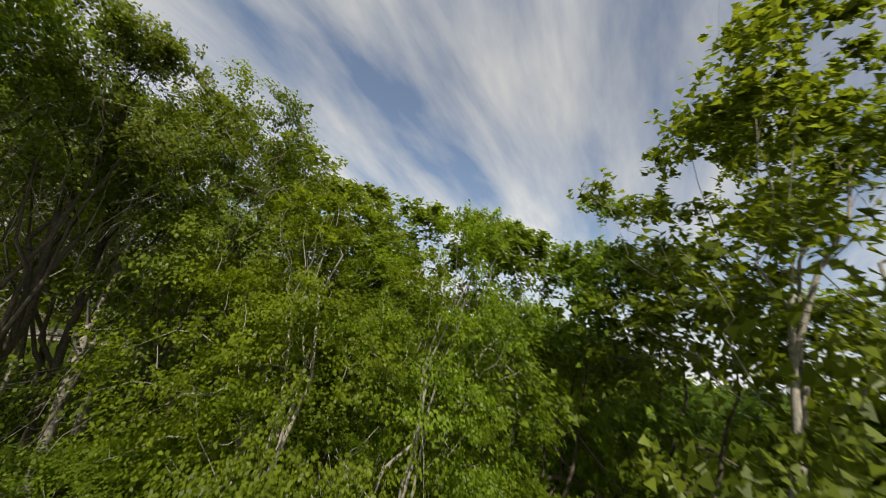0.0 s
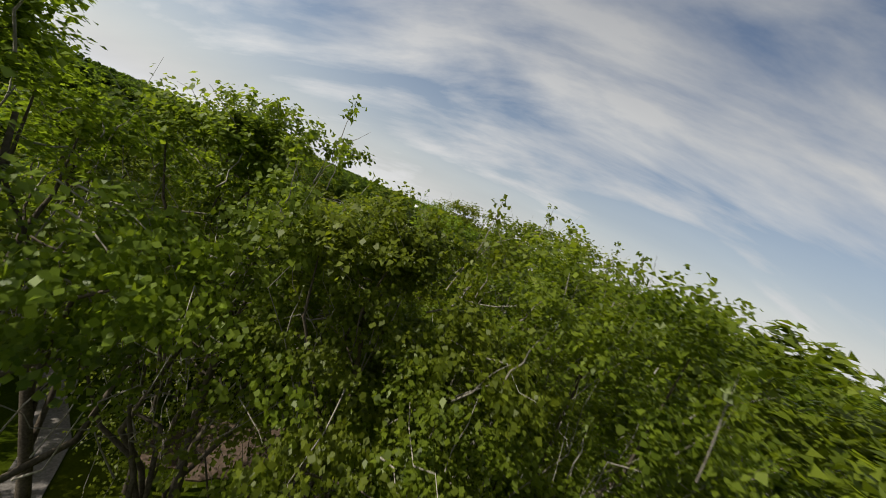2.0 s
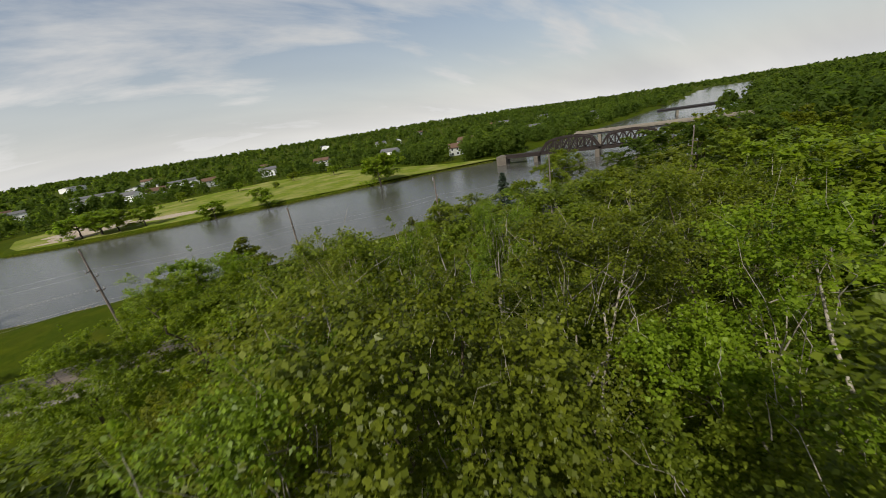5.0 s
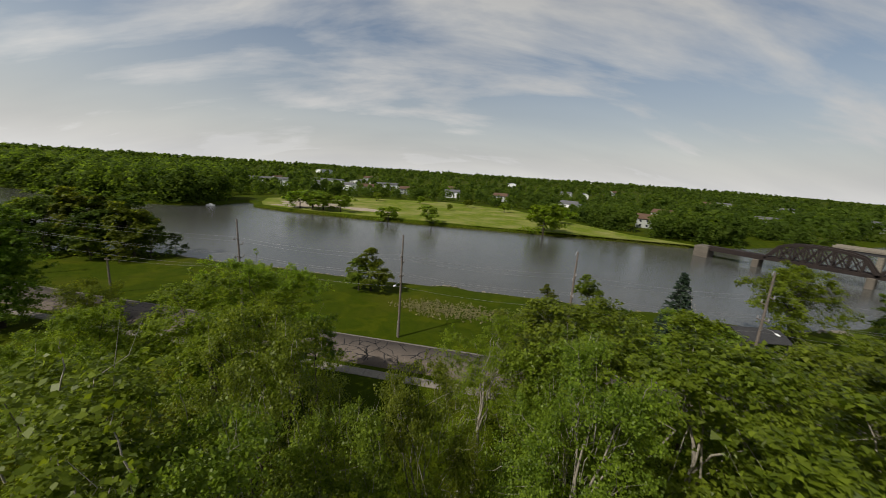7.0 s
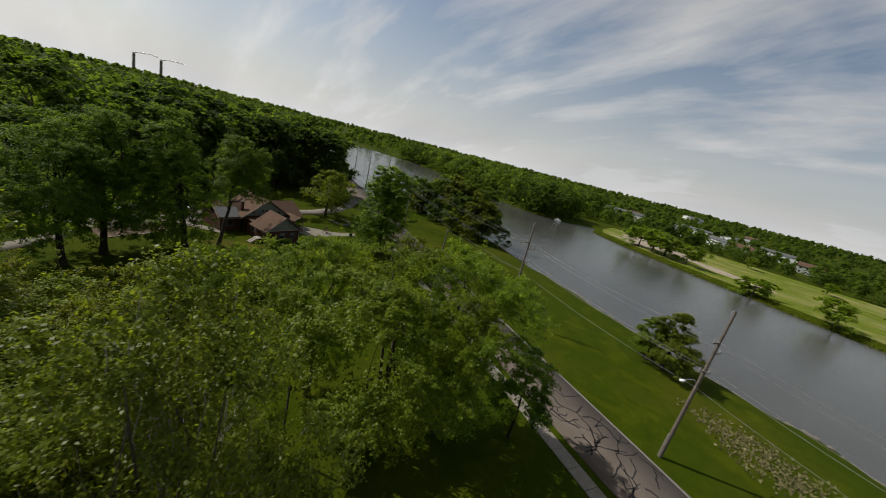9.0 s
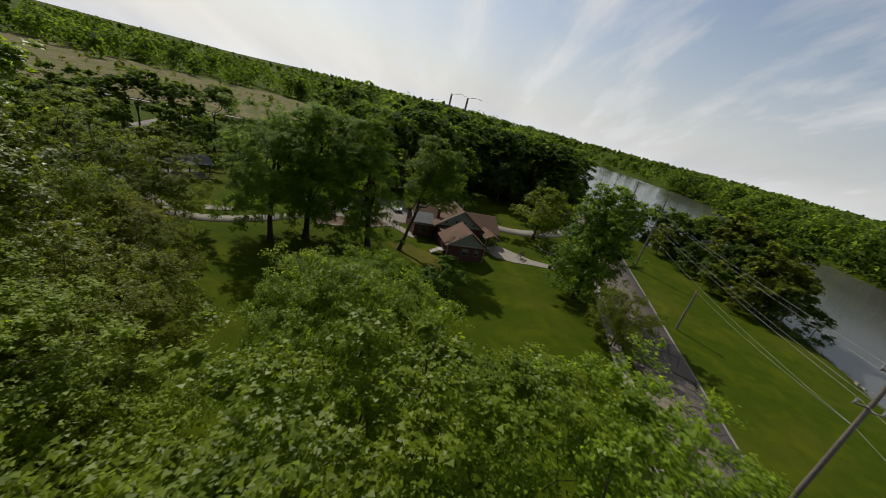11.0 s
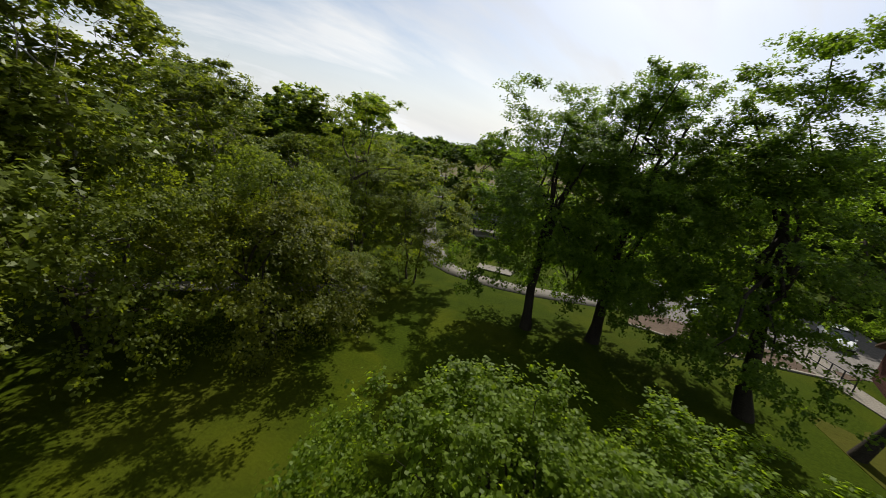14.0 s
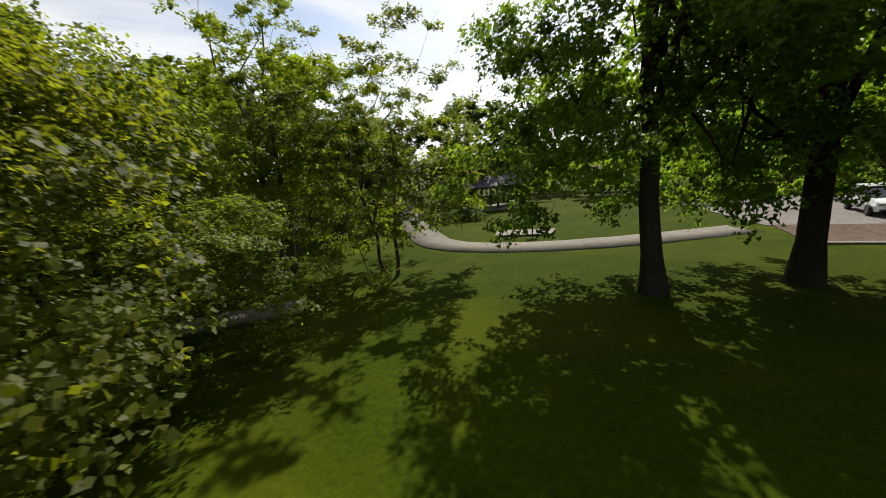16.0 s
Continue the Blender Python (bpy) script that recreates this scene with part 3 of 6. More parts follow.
for i, (cx, cy, rx, ry, turn) in enumerate([(-262, 92, 22, 15, 35), (-232, 112, 26, 7, 38), (-286, 106, 18, 8, 60), (-246, 78, 11, 4, 40)]):
    sheet("sand_area", ragged(cx, cy, rx, ry, turn, 300 + i), 0.16 + 0.02 * i, SAND, "bare pale sand and rubble across the river", "sand", 0.3)

sheet("wood_footpath", [(-41, -12.4), (-36.4, -8.8), (-30.8, -3.8), (-23.5, -0.2), (-15, 1.4), (-8, 0.6), (-8, 2.2), (-15, 3.0), (-24, 1.6), (-31.4, -2.4), (-37.2, -7.4), (-41.8, -11.2)], 0.10, GRAVEL, "narrow pale earth footpath through the wood", "path", 0.3)
sheet("mulch_patch", ragged(-25.0, 9.4, 2.9, 4.0, 15, 77), 0.09, MULCH, "bare brown leaf litter under the trees", "soil", 0.3)
sheet("worn_lawn", ragged(-73.6, -9.6, 2.3, 5.6, 12, 78), 0.05, WORN_GRASS, "dry yellowish worn grass beside the brick house", "grass")

# ---- trees ----
def unit(v):
    return v / (np.linalg.norm(v, axis=-1, keepdims=True) + 1e-9)


def leaves(rng, centres, radii, count, size, droop=0.25, out_from=None, flat=0.6, chance=None, kite=False):
    """Corners of loose leaves, three or (kite) four to a leaf, set along short sprays that leave each clump's centre."""
    k = rng.integers(0, len(centres), count) if chance is None else rng.choice(len(centres), count, p=chance / chance.sum())
    per = 9
    ways = rng.normal(size=(len(centres) * per, 3))
    if out_from is not None:
        ways += unit(np.repeat(centres, per, axis=0) - out_from) * 1.0 + np.array([0, 0, 0.4])
    ways = unit(ways)
    ways[:, 2] *= flat
    pick = k * per + rng.integers(0, per, count)
    along = radii[k] * (0.12 + 1.15 * rng.random(count) ** 0.75)
    d = unit(rng.normal(size=(count, 3)))
    off = ways[pick] * along[:, None] + d * (radii[k] * 0.24 * rng.random(count) ** 0.5)[:, None]
    off[:, 2] -= 0.10 * along * along / radii[k]
    p = centres[k] + off
    out = unit(p - out_from) if out_from is not None else d
    nrm = unit(out * 0.6 + d * 0.2 + np.array([0, 0, 0.7]) + rng.normal(size=(count, 3)) * 0.42)
    tip = unit(np.cross(nrm, rng.normal(size=(count, 3))))
    tip[:, 2] -= droop
    tip = unit(tip)
    side = unit(np.cross(nrm, tip))
    s = size * (0.65 + 0.7 * rng.random(count))[:, None]
    w = (0.58 + 0.28 * rng.random(count))[:, None]
    if kite:
        fold = nrm * s * (0.05 + 0.2 * rng.random(count))[:, None]
        mid = p - tip * s * 0.02
        return np.stack([p - tip * s * 0.62, mid + side * s * w * 0.78 + fold, p + tip * s * 0.82, mid - side * s * w * 0.78 + fold], axis=1).reshape(-1, 3)
    v = np.stack([p - tip * s * 0.45 + side * s * w * 0.8, p + tip * s * 0.75 + nrm * s * 0.1, p - tip * s * 0.3 - side * s * w], axis=1)
    return v.reshape(-1, 3)


def clump_places(rng, n, mid, half, lobes, hollow=0.55, under=-0.75, gather=0.8, share=5):
    """Clump centres in an uneven egg-shaped crown."""
    boughs = max(12, n // share)
    out = []
    waves = rng.normal(size=(5, 3)) * lobes[1]
    amp = rng.random(5) * lobes[0]
    phase = rng.random(5) * 6.3
    while len(out) < boughs:
        d = unit(rng.normal(size=3))
        if d[2] < under:
            continue
        f = 1 + sum(amp[i] * np.sin(waves[i] @ d + phase[i]) for i in range(5))
        r = f * (hollow + (1 - hollow) * rng.random() ** 0.6)
        out.append(np.asarray(mid) + np.asarray(half) * d * r)
    out = np.array(out)
    k = np.arange(n) % boughs
    return out[k] + rng.normal(size=(n, 3)) * np.array([0.85, 0.85, 0.5]) * gather


def bent(rng, a, b, n=5, sag=0.1):
    """A slightly crooked line from a to b."""
    a, b = np.asarray(a, dtype=float), np.asarray(b, dtype=float)
    t = np.linspace(0, 1, n)[:, None]
    p = a + (b - a) * t
    ln = np.linalg.norm(b - a)
    p[1:-1] += rng.normal(size=(n - 2, 3)) * ln * sag * 0.35
    p[:, 2] += np.sin(t[:, 0] * np.pi) * ln * sag * 0.5
    return p


def tree(name, seed, height, half, base, mat, bark, count, size, clumps, clump_r, label, category="tree", trunk_r=0.3, lean=(0, 0), forks=5, twigs=22,
         lobes=(0.16, 2.4), hollow=0.5, twig_bark=None, stems=1, under=-0.75, droop=0.25, core=0, taper=0.0, share=5, shoots=0, pinch=0.0, weight=(0.45, 1.0), kite=False):
    """A broadleaf tree: trunk, limbs and a crown of leaves in clumps. base: where the crown starts; half: the crown's half widths."""
    rng = np.random.default_rng(seed)
    top = new(name)
    top.empty_display_size = 0.5
    tagged(top, label, category)
    mid = np.array([lean[0], lean[1], (base + height) / 2])
    hv = np.array([half[0] * 1.05, half[1] * 1.05, (height - base) / 2 * 1.07])
    cen = clump_places(rng, clumps, mid, hv - np.array([clump_r, clump_r, clump_r]) * 0.6, lobes, hollow, under, clump_r * 0.9, share)
    # bring the crown to its full height and width
    lo, hi = np.percentile(cen[:, 2], 1), np.percentile(cen[:, 2], 98.4)
    u = np.clip((cen[:, 2] - lo) / (hi - lo), 0.0, 1.0)
    cen[:, 2] = base + clump_r * 0.5 + u * (height - base - clump_r * 1.35)
    cen[:, :2] = (cen[:, :2] - mid[:2]) * (1 - taper * u[:, None] ** 2) * (1 - pinch * (1 - u[:, None]) ** 2)
    wide = np.percentile(np.abs(cen[:, :2]), 92, axis=0)
    cen[:, :2] = mid[:2] + cen[:, :2] * (np.array(half) - clump_r * 0.7) / wide
    # trunk
    for k in range(stems):
        foot = np.array([0.0, 0, 0]) if stems == 1 else np.array([math.cos(k * 2.4) * 0.45, math.sin(k * 2.4) * 0.45, 0])
        head = np.array([lean[0] * 0.9, lean[1] * 0.9, base + (height - base) * 0.62]) + (foot * 3.5 if stems > 1 else 0)
        line = bent(rng, foot - np.array([0, 0, 0.3]), head, 8, 0.025)
        rad = trunk_r / (1 if stems == 1 else 1.6) * np.array([1.55, 1.0, 0.9, 0.78, 0.64, 0.48, 0.34, 0.14])
        if k == 0:
            main = line
        v, q = tube(line, rad, 9)
        put("trunk", smooth(soup("trunk", v, q, bark)), top)
    # limbs
    order = np.argsort(-np.abs(cen[:, 2] - mid[2]) + rng.random(len(cen)) * hv[2])
    for i in range(forks):
        goal = cen[order[(i * 7) % len(order)]]
        t = rng.uniform(0.35, 0.85)
        f = t * (len(main) - 1)
        a = main[int(f)] + (main[min(int(f) + 1, len(main) - 1)] - main[int(f)]) * (f - int(f))
        ln = bent(rng, a, goal, 6, 0.12)
        v, q = tube(ln, trunk_r * np.linspace(0.42, 0.06, 6), 6)
        pieces = [(v, q)]
        for j in range(3):
            w = cen[order[rng.integers(0, len(order))]]
            s0 = ln[rng.integers(2, 5)]
            if np.linalg.norm(w - s0) < max(half) * 0.95:
                pieces.append(tube(bent(rng, s0, w, 5, 0.08), trunk_r * np.array([0.12, 0.09, 0.06, 0.04, 0.015]), 4))
        v, q = merged(pieces)
        put("limb", soup("limb", v, q, bark), top)
    # thin bare twigs that show between the leaves
    pieces = []
    for i in range(twigs):
        c = cen[rng.integers(0, len(cen))]
        a = main[rng.integers(3, len(main))]
        a = a + (c - a) * 0.55
        pieces.append(tube(bent(rng, a, c + unit(c - mid) * clump_r * rng.uniform(0.7, 1.7), 6, 0.12), np.array([0.022, 0.017, 0.013, 0.009, 0.006, 0.003]) * (trunk_r / 0.3) ** 0.5, 4))
    # leafy shoots that stand up out of the crown
    tufts = []
    high = np.argsort(-cen[:, 2] - 0.35 * np.linalg.norm(cen[:, :2] - mid[:2], axis=1))[:max(shoots * 3, 1)]
    for i in range(shoots):
        c = cen[high[rng.integers(0, len(high))]] + rng.normal(size=3) * clump_r * 0.4
        tip = c + unit(unit(c - mid) * 0.5 + np.array([0, 0, 1.0]) + rng.normal(size=3) * 0.2) * rng.uniform(0.5, 1.25)
        ln = bent(rng, c, tip, 6, 0.08)
        pieces.append(tube(ln, np.array([0.016, 0.014, 0.012, 0.009, 0.006, 0.004]), 4))
        tufts.append(ln[3] * 0.5 + ln[4] * 0.5)
        tufts.append(ln[5])
    if pieces:
        v, q = merged(pieces)
        put("fine_branching", soup("fine_branching", v, q, twig_bark or bark), top, "thin bare twigs", kind="stuff")
    rr = clump_r * (0.75 + 0.5 * rng.random(len(cen)))
    crown = leaves(rng, cen, rr, count, size, droop, mid - np.array([0, 0, hv[2] * 0.5]), 0.6, weight[0] + weight[1] * np.clip(u, 0, 1), kite)
    if core:
        inner = mid + (cen - mid) * np.array([0.5, 0.5, 0.62]) - np.array([0, 0, 0.5])
        crown = np.concatenate([crown, leaves(rng, inner, rr, core, size * 1.5, droop, mid, kite=kite)])
    if tufts:
        crown = np.concatenate([crown, leaves(rng, np.array(tufts), np.full(len(tufts), 0.20), len(tufts) * 16, size, droop, kite=kite)])
    put("crown", tris("crown", crown, mat, 4 if kite else 3), top)
    return top


def spread(first, places, group=""):
    """Sets a tree down at the first place and copies of it at the others: x, y, turn, scale, stretch."""
    if group:
        first["group"] = group
    done = False
    for x, y, turn, sc, st in places:
        m = pose(x, y, float(ground_z(x, y)) - 0.05, 0, 0, turn) @ Matrix.Diagonal((sc, sc, sc * st, 1))
        if not done:
            first.matrix_basis = m
            base = first
            done = True
        else:
            # copies take the place, turn and size from m alone
            keep = base.matrix_basis.copy()
            base.matrix_basis = Matrix.Identity(4)
            copy_thing(base, m)
            base.matrix_basis = keep
    return first

# ---- woodland round the start and below the path ----
PATH_XY = np.array([r[1:4] for r in PATH])


def clear_of_path(x, y, radius, top):
    d = np.hypot(PATH_XY[:, 0] - x, PATH_XY[:, 1] - y)
    return not np.any((d < radius + 1.0) & (PATH_XY[:, 2] < top + 1.2))


def poly_in(x, y, poly):
    return float(to_edge(np.array([x]), np.array([y]), np.array(poly))[0]) < 0


rng = np.random.default_rng(11)
cotton = [tree("cottonwood_tree", 21, 18.0, (5.0, 4.6), 5.2, LEAF_COTTON, BARK_PALE, 38000, 0.087, 260, 0.9, "tall cottonwood with grey-green leaves and pale twigs", twig_bark=BARK_PALE, trunk_r=0.26, twigs=90, shoots=34, hollow=0.66, core=1500, weight=(0.12, 1.4), kite=True, taper=0.28),
          tree("cottonwood_tree", 22, 18.0, (4.6, 5.0), 3.5, LEAF_BRIGHT, BARK_PALE, 38000, 0.087, 260, 0.9, "leafy cottonwood in fresh yellow-green leaf", twig_bark=BARK_PALE, trunk_r=0.24, twigs=70, shoots=34, hollow=0.66, core=1500, weight=(0.12, 1.4), kite=True, taper=0.28),
          tree("boxelder_tree", 23, 18.0, (5.0, 5.0), 4.8, LEAF_COTTON, BARK, 38000, 0.087, 270, 0.9, "bushy boxelder with dense mid-green leaves", trunk_r=0.24, twigs=80, shoots=34, twig_bark=BARK_PALE, hollow=0.66, stems=2, core=1500, weight=(0.12, 1.4), kite=True, taper=0.25)]
filler = [tree("cottonwood_tree", 24, 18.0, (5.0, 4.8), 2.5, LEAF_COTTON, BARK_PALE, 3800, 0.46, 100, 1.3, "leafy cottonwood deep in the riverside wood", trunk_r=0.24, twigs=6, hollow=0.6),
          tree("boxelder_tree", 25, 18.0, (5.2, 5.0), 2.0, LEAF_BRIGHT, BARK, 3800, 0.46, 100, 1.3, "bushy boxelder deep in the riverside wood", trunk_r=0.24, twigs=6, hollow=0.6)]
middle = [tree("cottonwood_tree", 26, 18.0, (5.0, 4.8), 3.0, LEAF_COTTON, BARK_PALE, 17000, 0.19, 170, 1.05, "cottonwood with grey-green leaves inside the wood", twig_bark=BARK_PALE, trunk_r=0.25, twigs=24, hollow=0.66, core=1200, taper=0.28),
          tree("boxelder_tree", 27, 18.0, (5.0, 5.0), 3.0, LEAF_COTTON, BARK, 17000, 0.19, 170, 1.05, "boxelder with dense mid-green leaves inside the wood", twig_bark=BARK_PALE, trunk_r=0.24, twigs=20, hollow=0.66, stems=2, core=1200, taper=0.25)]
tall = [tree("cottonwood_tree", 28, 18.0, (3.4, 3.3), 12.6, LEAF_COTTON, BARK, 23000, 0.080, 120, 0.8, "tall cottonwood with a bare grey trunk below its crown", twig_bark=BARK_PALE, trunk_r=0.23, twigs=70, shoots=22, hollow=0.45, weight=(0.15, 1.2), forks=9, kite=True, taper=0.3, lean=(0.9, -0.7))]
spots = {k: [] for k in range(8)}
# trees that can be told apart: x, y, height, kind
# round the start
START_WOOD = [(-10.8, 7.6, 21.7, 7, 0.85), (-5.1, 14.2, 21.4, 2, 0.80), (0.9, 10.4, 16.6, 1, 0.80), (4.4, 12.6, 17.4, 1, 0.66), (-8.5, 10.4, 20.9, 7, 0.85), (-9.0, 13.6, 18.6, 7, 0.9), (-9.6, 4.0, 22.0, 7, 1.0), (15.6, 11.4, 25.5, 0, 0.9), (5.8, 17.6, 19.4, 1, 0.95), (-4.6, 20.4, 21.6, 0), (11.5, 18.5, 21.2, 2, 0.8), (17.5, 19, 22.0, 2), (-0.6, 12.4, 9.5, 1), (-4.2, 9.2, 8, 2), (7.8, 13.6, 8.5, 1), (10.6, 10.0, 9, 0), (-12, 27, 21.8, 1), (-6, 29, 21.3, 0), (-1.5, 25.5, 20.0, 2)]
# between the road and the start
BANK_WOOD = [(-29, 25, 21.2, 0), (-20, 28.5, 21.0, 0), (-34.6, 29.4, 19.7, 2, 0.66), (-31.8, 35.4, 17.4, 0, 0.56), (-30.2, 31.4, 17.4, 0, 0.6), (-27.4, 27.4, 20.4, 0, 0.55), (-32.5, 46.6, 16.8, 2, 0.8), (-38.2, 44.8, 15.8, 1, 0.75), (-28, 41, 18.4, 0, 0.8), (-26, 50, 18, 1), (-35, 52, 16.4, 0), (-40, 52.5, 14.5, 2), (-30, 60, 16, 2), (-14.5, 35, 21.4, 2), (-20, 44, 19, 2), (-18, 53, 18.5, 0), (-21.5, 61, 16.5, 1)]
# at the edge of the lawn
EDGE_WOOD = [(-13.8, 19.4, 22.3, 0), (-17.6, 14.4, 21.0, 7, 1.0), (-15, 3.4, 19.8, 7, 1.0), (-34, 12, 18.5, 1), (-35, 6.5, 17.4, 2), (-24.4, 17.4, 21.4, 0, 0.7), (-22.5, 20, 22.2, 2), (-30.4, 13.5, 19.6, 0, 0.9), (-21.2, 5.7, 21.2, 2, 0.95), (-29.5, 5, 20.2, 2, 0.9), (-33, 1.5, 17.5, 0), (-15.2, -16.4, 17, 1), (-26.6, -19.8, 11, 1), (-22, -10, 17, 2), (-28, -9, 14.5, 1)]
KNOWN_WOOD = START_WOOD + BANK_WOOD + EDGE_WOOD
for x, y, h, k, *slim in KNOWN_WOOD:
    wide = (0.5 + 0.5 * h / 18.0) * (slim[0] if slim else 1.0)
    # trees well away from the path carry fewer, larger leaves
    away = np.min(np.hypot(PATH_XY[:, 0] - x, PATH_XY[:, 1] - y)) > 9.4
    spots[5 + (k == 2) if away and k < 7 else k].append((x, y, float(rng.uniform(0, 360)), wide, h / 18.0 / wide))
WOOD = [(-30, -38), (-31, -6), (-26, 8), (-14, 40), (-14, 66), (-24, 72), (-14, 80), (30, 92), (62, 60), (66, -40)]
tries = 0
taken = [(p[0], p[1]) for p in KNOWN_WOOD]
while tries < 1500 and len(taken) < 92:
    tries += 1
    x, y = rng.uniform(-40, 30), rng.uniform(-40, 92)
    if not poly_in(x, y, WOOD) or min(math.hypot(x - a, y - b) for a, b in taken) < 5.6:
        continue
    h = rng.uniform(14.5, 18.5)
    if not clear_of_path(x, y, 8.0, 40.0) or (-31 < x < -10 and -6 < y < 24) or (2 < x < 11 and -2 < y < 62) or (-16 < x < 26 and -34 < y < 5):
        continue
    taken.append((x, y))
    spots[3 + len(taken) % 2].append((x, y, float(rng.uniform(0, 360)), 0.95, h / 18.0 / 0.95))
for k in range(8):
    spread((cotton + filler + middle + tall)[k], spots[k], "trees of the riverside wood")

# ---- single trees of the park ----
T1 = tree("boxelder_tree", 31, 16.4, (6.0, 5.8), 1.9, LEAF_BRIGHT, BARK, 80000, 0.104, 380, 0.85, "broad bushy tree in fresh green leaf near the road", trunk_r=0.3, hollow=0.66, twigs=14, core=3200, shoots=24, pinch=0.62)
spread(T1, [(-51.7, 28.2, 20, 1.14, 0.86), (-52.8, 21.0, 200, 0.68, 1.34), (-55.4, 32.2, 100, 0.9, 1.12)], "broad trees beside the lawn")
T3 = tree("boxelder_tree", 33, 14.0, (6.4, 6.2), 0.9, LEAF_EDGE, BARK, 70000, 0.106, 390, 0.85, "broad spreading boxelder at the wood's edge", trunk_r=0.3, hollow=0.66, twigs=14, core=2000, shoots=16, pinch=0.3)
spread(T3, [(-36.6, 23.2, 150, 0.80, 1.36), (-38.5, 18.6, 300, 1.0, 0.92), (-41.6, 14.0, 60, 0.76, 1.1)], "broad trees beside the lawn")
T2 = tree("small_tree", 32, 8.6, (2.5, 2.5), 0.9, LEAF_MAPLE, BARK_DARK, 13000, 0.135, 95, 0.65, "small dark-leaved tree at the edge of the road", trunk_r=0.13, hollow=0.45, twigs=6)
spread(T2, [(-58.8, 38.2, 0, 1.0, 1.0)])
M = [tree("maple_tree", 41, 17.2, (4.9, 4.8), 2.4, LEAF_MAPLE, BARK_DARK, 78000, 0.118, 380, 0.9, "tall mature maple with dark trunk on the lawn", trunk_r=0.33, forks=10, twigs=16, hollow=0.45, lobes=(0.14, 2.6), lean=(0.4, -0.3), core=2600, share=3, weight=(1.0, 0.15)),
     tree("maple_tree", 42, 18.2, (4.6, 4.5), 2.4, LEAF_MAPLE, BARK_DARK, 84000, 0.118, 400, 0.9, "tall dense dark maple on the lawn", trunk_r=0.38, forks=9, twigs=10, hollow=0.48, lobes=(0.15, 2.8), core=3600, share=3, under=-0.95, pinch=-0.6, weight=(1.0, 0.15))]
spread(M[0], [(-53.8, -14.1, 0, 1.0, 1.0)], "maples on the lawn")
spread(M[1], [(-58.4, -15.4, 40, 1.0, 1.01)], "maples on the lawn")
M.append(tree("maple_tree", 40, 19.9, (4.1, 4.2), 2.2, LEAF_MAPLE, BARK_DARK, 84000, 0.118, 400, 0.9, "tallest maple of the lawn, leafy almost to the ground", trunk_r=0.38, forks=10, twigs=12, hollow=0.45, lobes=(0.18, 2.8), core=3200, share=3, under=-0.95, pinch=-0.7, lean=(2.2, -0.6), weight=(1.0, 0.15)))
spread(M[2], [(-66.6, -11.8, 0, 1.0, 1.0)], "maples on the lawn")
LEANER = tree("maple_tree", 43, 17.6, (3.7, 3.8), 7.6, LEAF_MAPLE, BARK_DARK, 56000, 0.118, 270, 0.85, "leaning dark-barked maple beside the brick house", trunk_r=0.26, forks=6, twigs=8, lean=(-4.0, -0.6), core=1800, share=3, lobes=(0.16, 2.6), hollow=0.42)
spread(LEANER, [(-71.2, -11.5, 0, 1.0, 1.0)], "maples on the lawn")
ASH = tree("ash_tree", 44, 14.6, (4.8, 4.8), 0.9, LEAF_OLIVE, BARK, 62000, 0.092, 430, 0.6, "open airy ash in light green leaf", trunk_r=0.26, forks=14, twigs=30, lobes=(0.2, 3.0), hollow=0.15, stems=2, share=2)
spread(ASH, [(-37.0, -16.4, 0, 1.0, 1.0)])
ASH2 = tree("ash_tree", 45, 11.0, (3.9, 3.9), 0.4, LEAF_OLIVE, BARK, 44000, 0.088, 320, 0.55, "slender young tree on the lawn", trunk_r=0.14, forks=9, twigs=18, lobes=(0.2, 3.0), hollow=0.15, stems=2, share=2)
spread(ASH2, [(-43.0, -16.4, 0, 1.0, 1.0), (-33.0, -22.0, 90, 1.1, 1.0)])
HAW = tree("hawthorn_tree", 46, 7.8, (4.8, 4.6), 0.0, LEAF_OLIVE, BARK_DARK, 34000, 0.091, 340, 0.7, "broad low hawthorn with small olive-green leaves", trunk_r=0.2, forks=6, twigs=14, hollow=0.66, stems=2, under=-0.95, core=1800, kite=True)
spread(HAW, [(-40.9, -2.4, 0, 1.02, 1.06), (-35.8, 2.8, 120, 1.15, 1.15), (-36.0, -7.5, 220, 1.1, 1.2), (-41.4, -6.8, 300, 0.7, 0.85), (-88.3, 15.2, 20, 0.74, 1.28)], "hawthorns at the wood's edge")
LOWM = tree("young_maple_tree", 47, 7.4, (4.1, 4.0), 0.6, LEAF_YOUNG, BARK_DARK, 44000, 0.088, 300, 0.75, "low dense young maple on the lawn", trunk_r=0.16, forks=5, twigs=6, hollow=0.6, core=1200, kite=True)
spread(LOWM, [(-55.4, 3.4, 0, 0.95, 1.0), (-60.4, 3.9, 130, 1.05, 0.88)], "young maples on the lawn")
BUSH = tree("round_bush", 48, 4.9, (2.3, 2.3), 0.2, LEAF_MAPLE, BARK_DARK, 18000, 0.125, 140, 0.5, "round dark green bush on the lawn", "bush", trunk_r=0.1, forks=4, twigs=0, hollow=0.5, under=-0.95)
spread(BUSH, [(-71.8, 0.6, 0, 1.0, 1.0), (-88.5, -27.5, 60, 1.75, 1.0), (-42.6, -33, 20, 0.5, 0.5)])
OAK = tree("oak_tree", 49, 16.6, (4.2, 4.2), 0.5, LEAF_MAPLE, BARK_DARK, 40000, 0.19, 300, 1.0, "dense rounded dark green oak beside the road", trunk_r=0.38, forks=6, twigs=4, hollow=0.5, core=4200, share=1, lobes=(0.05, 2.4))
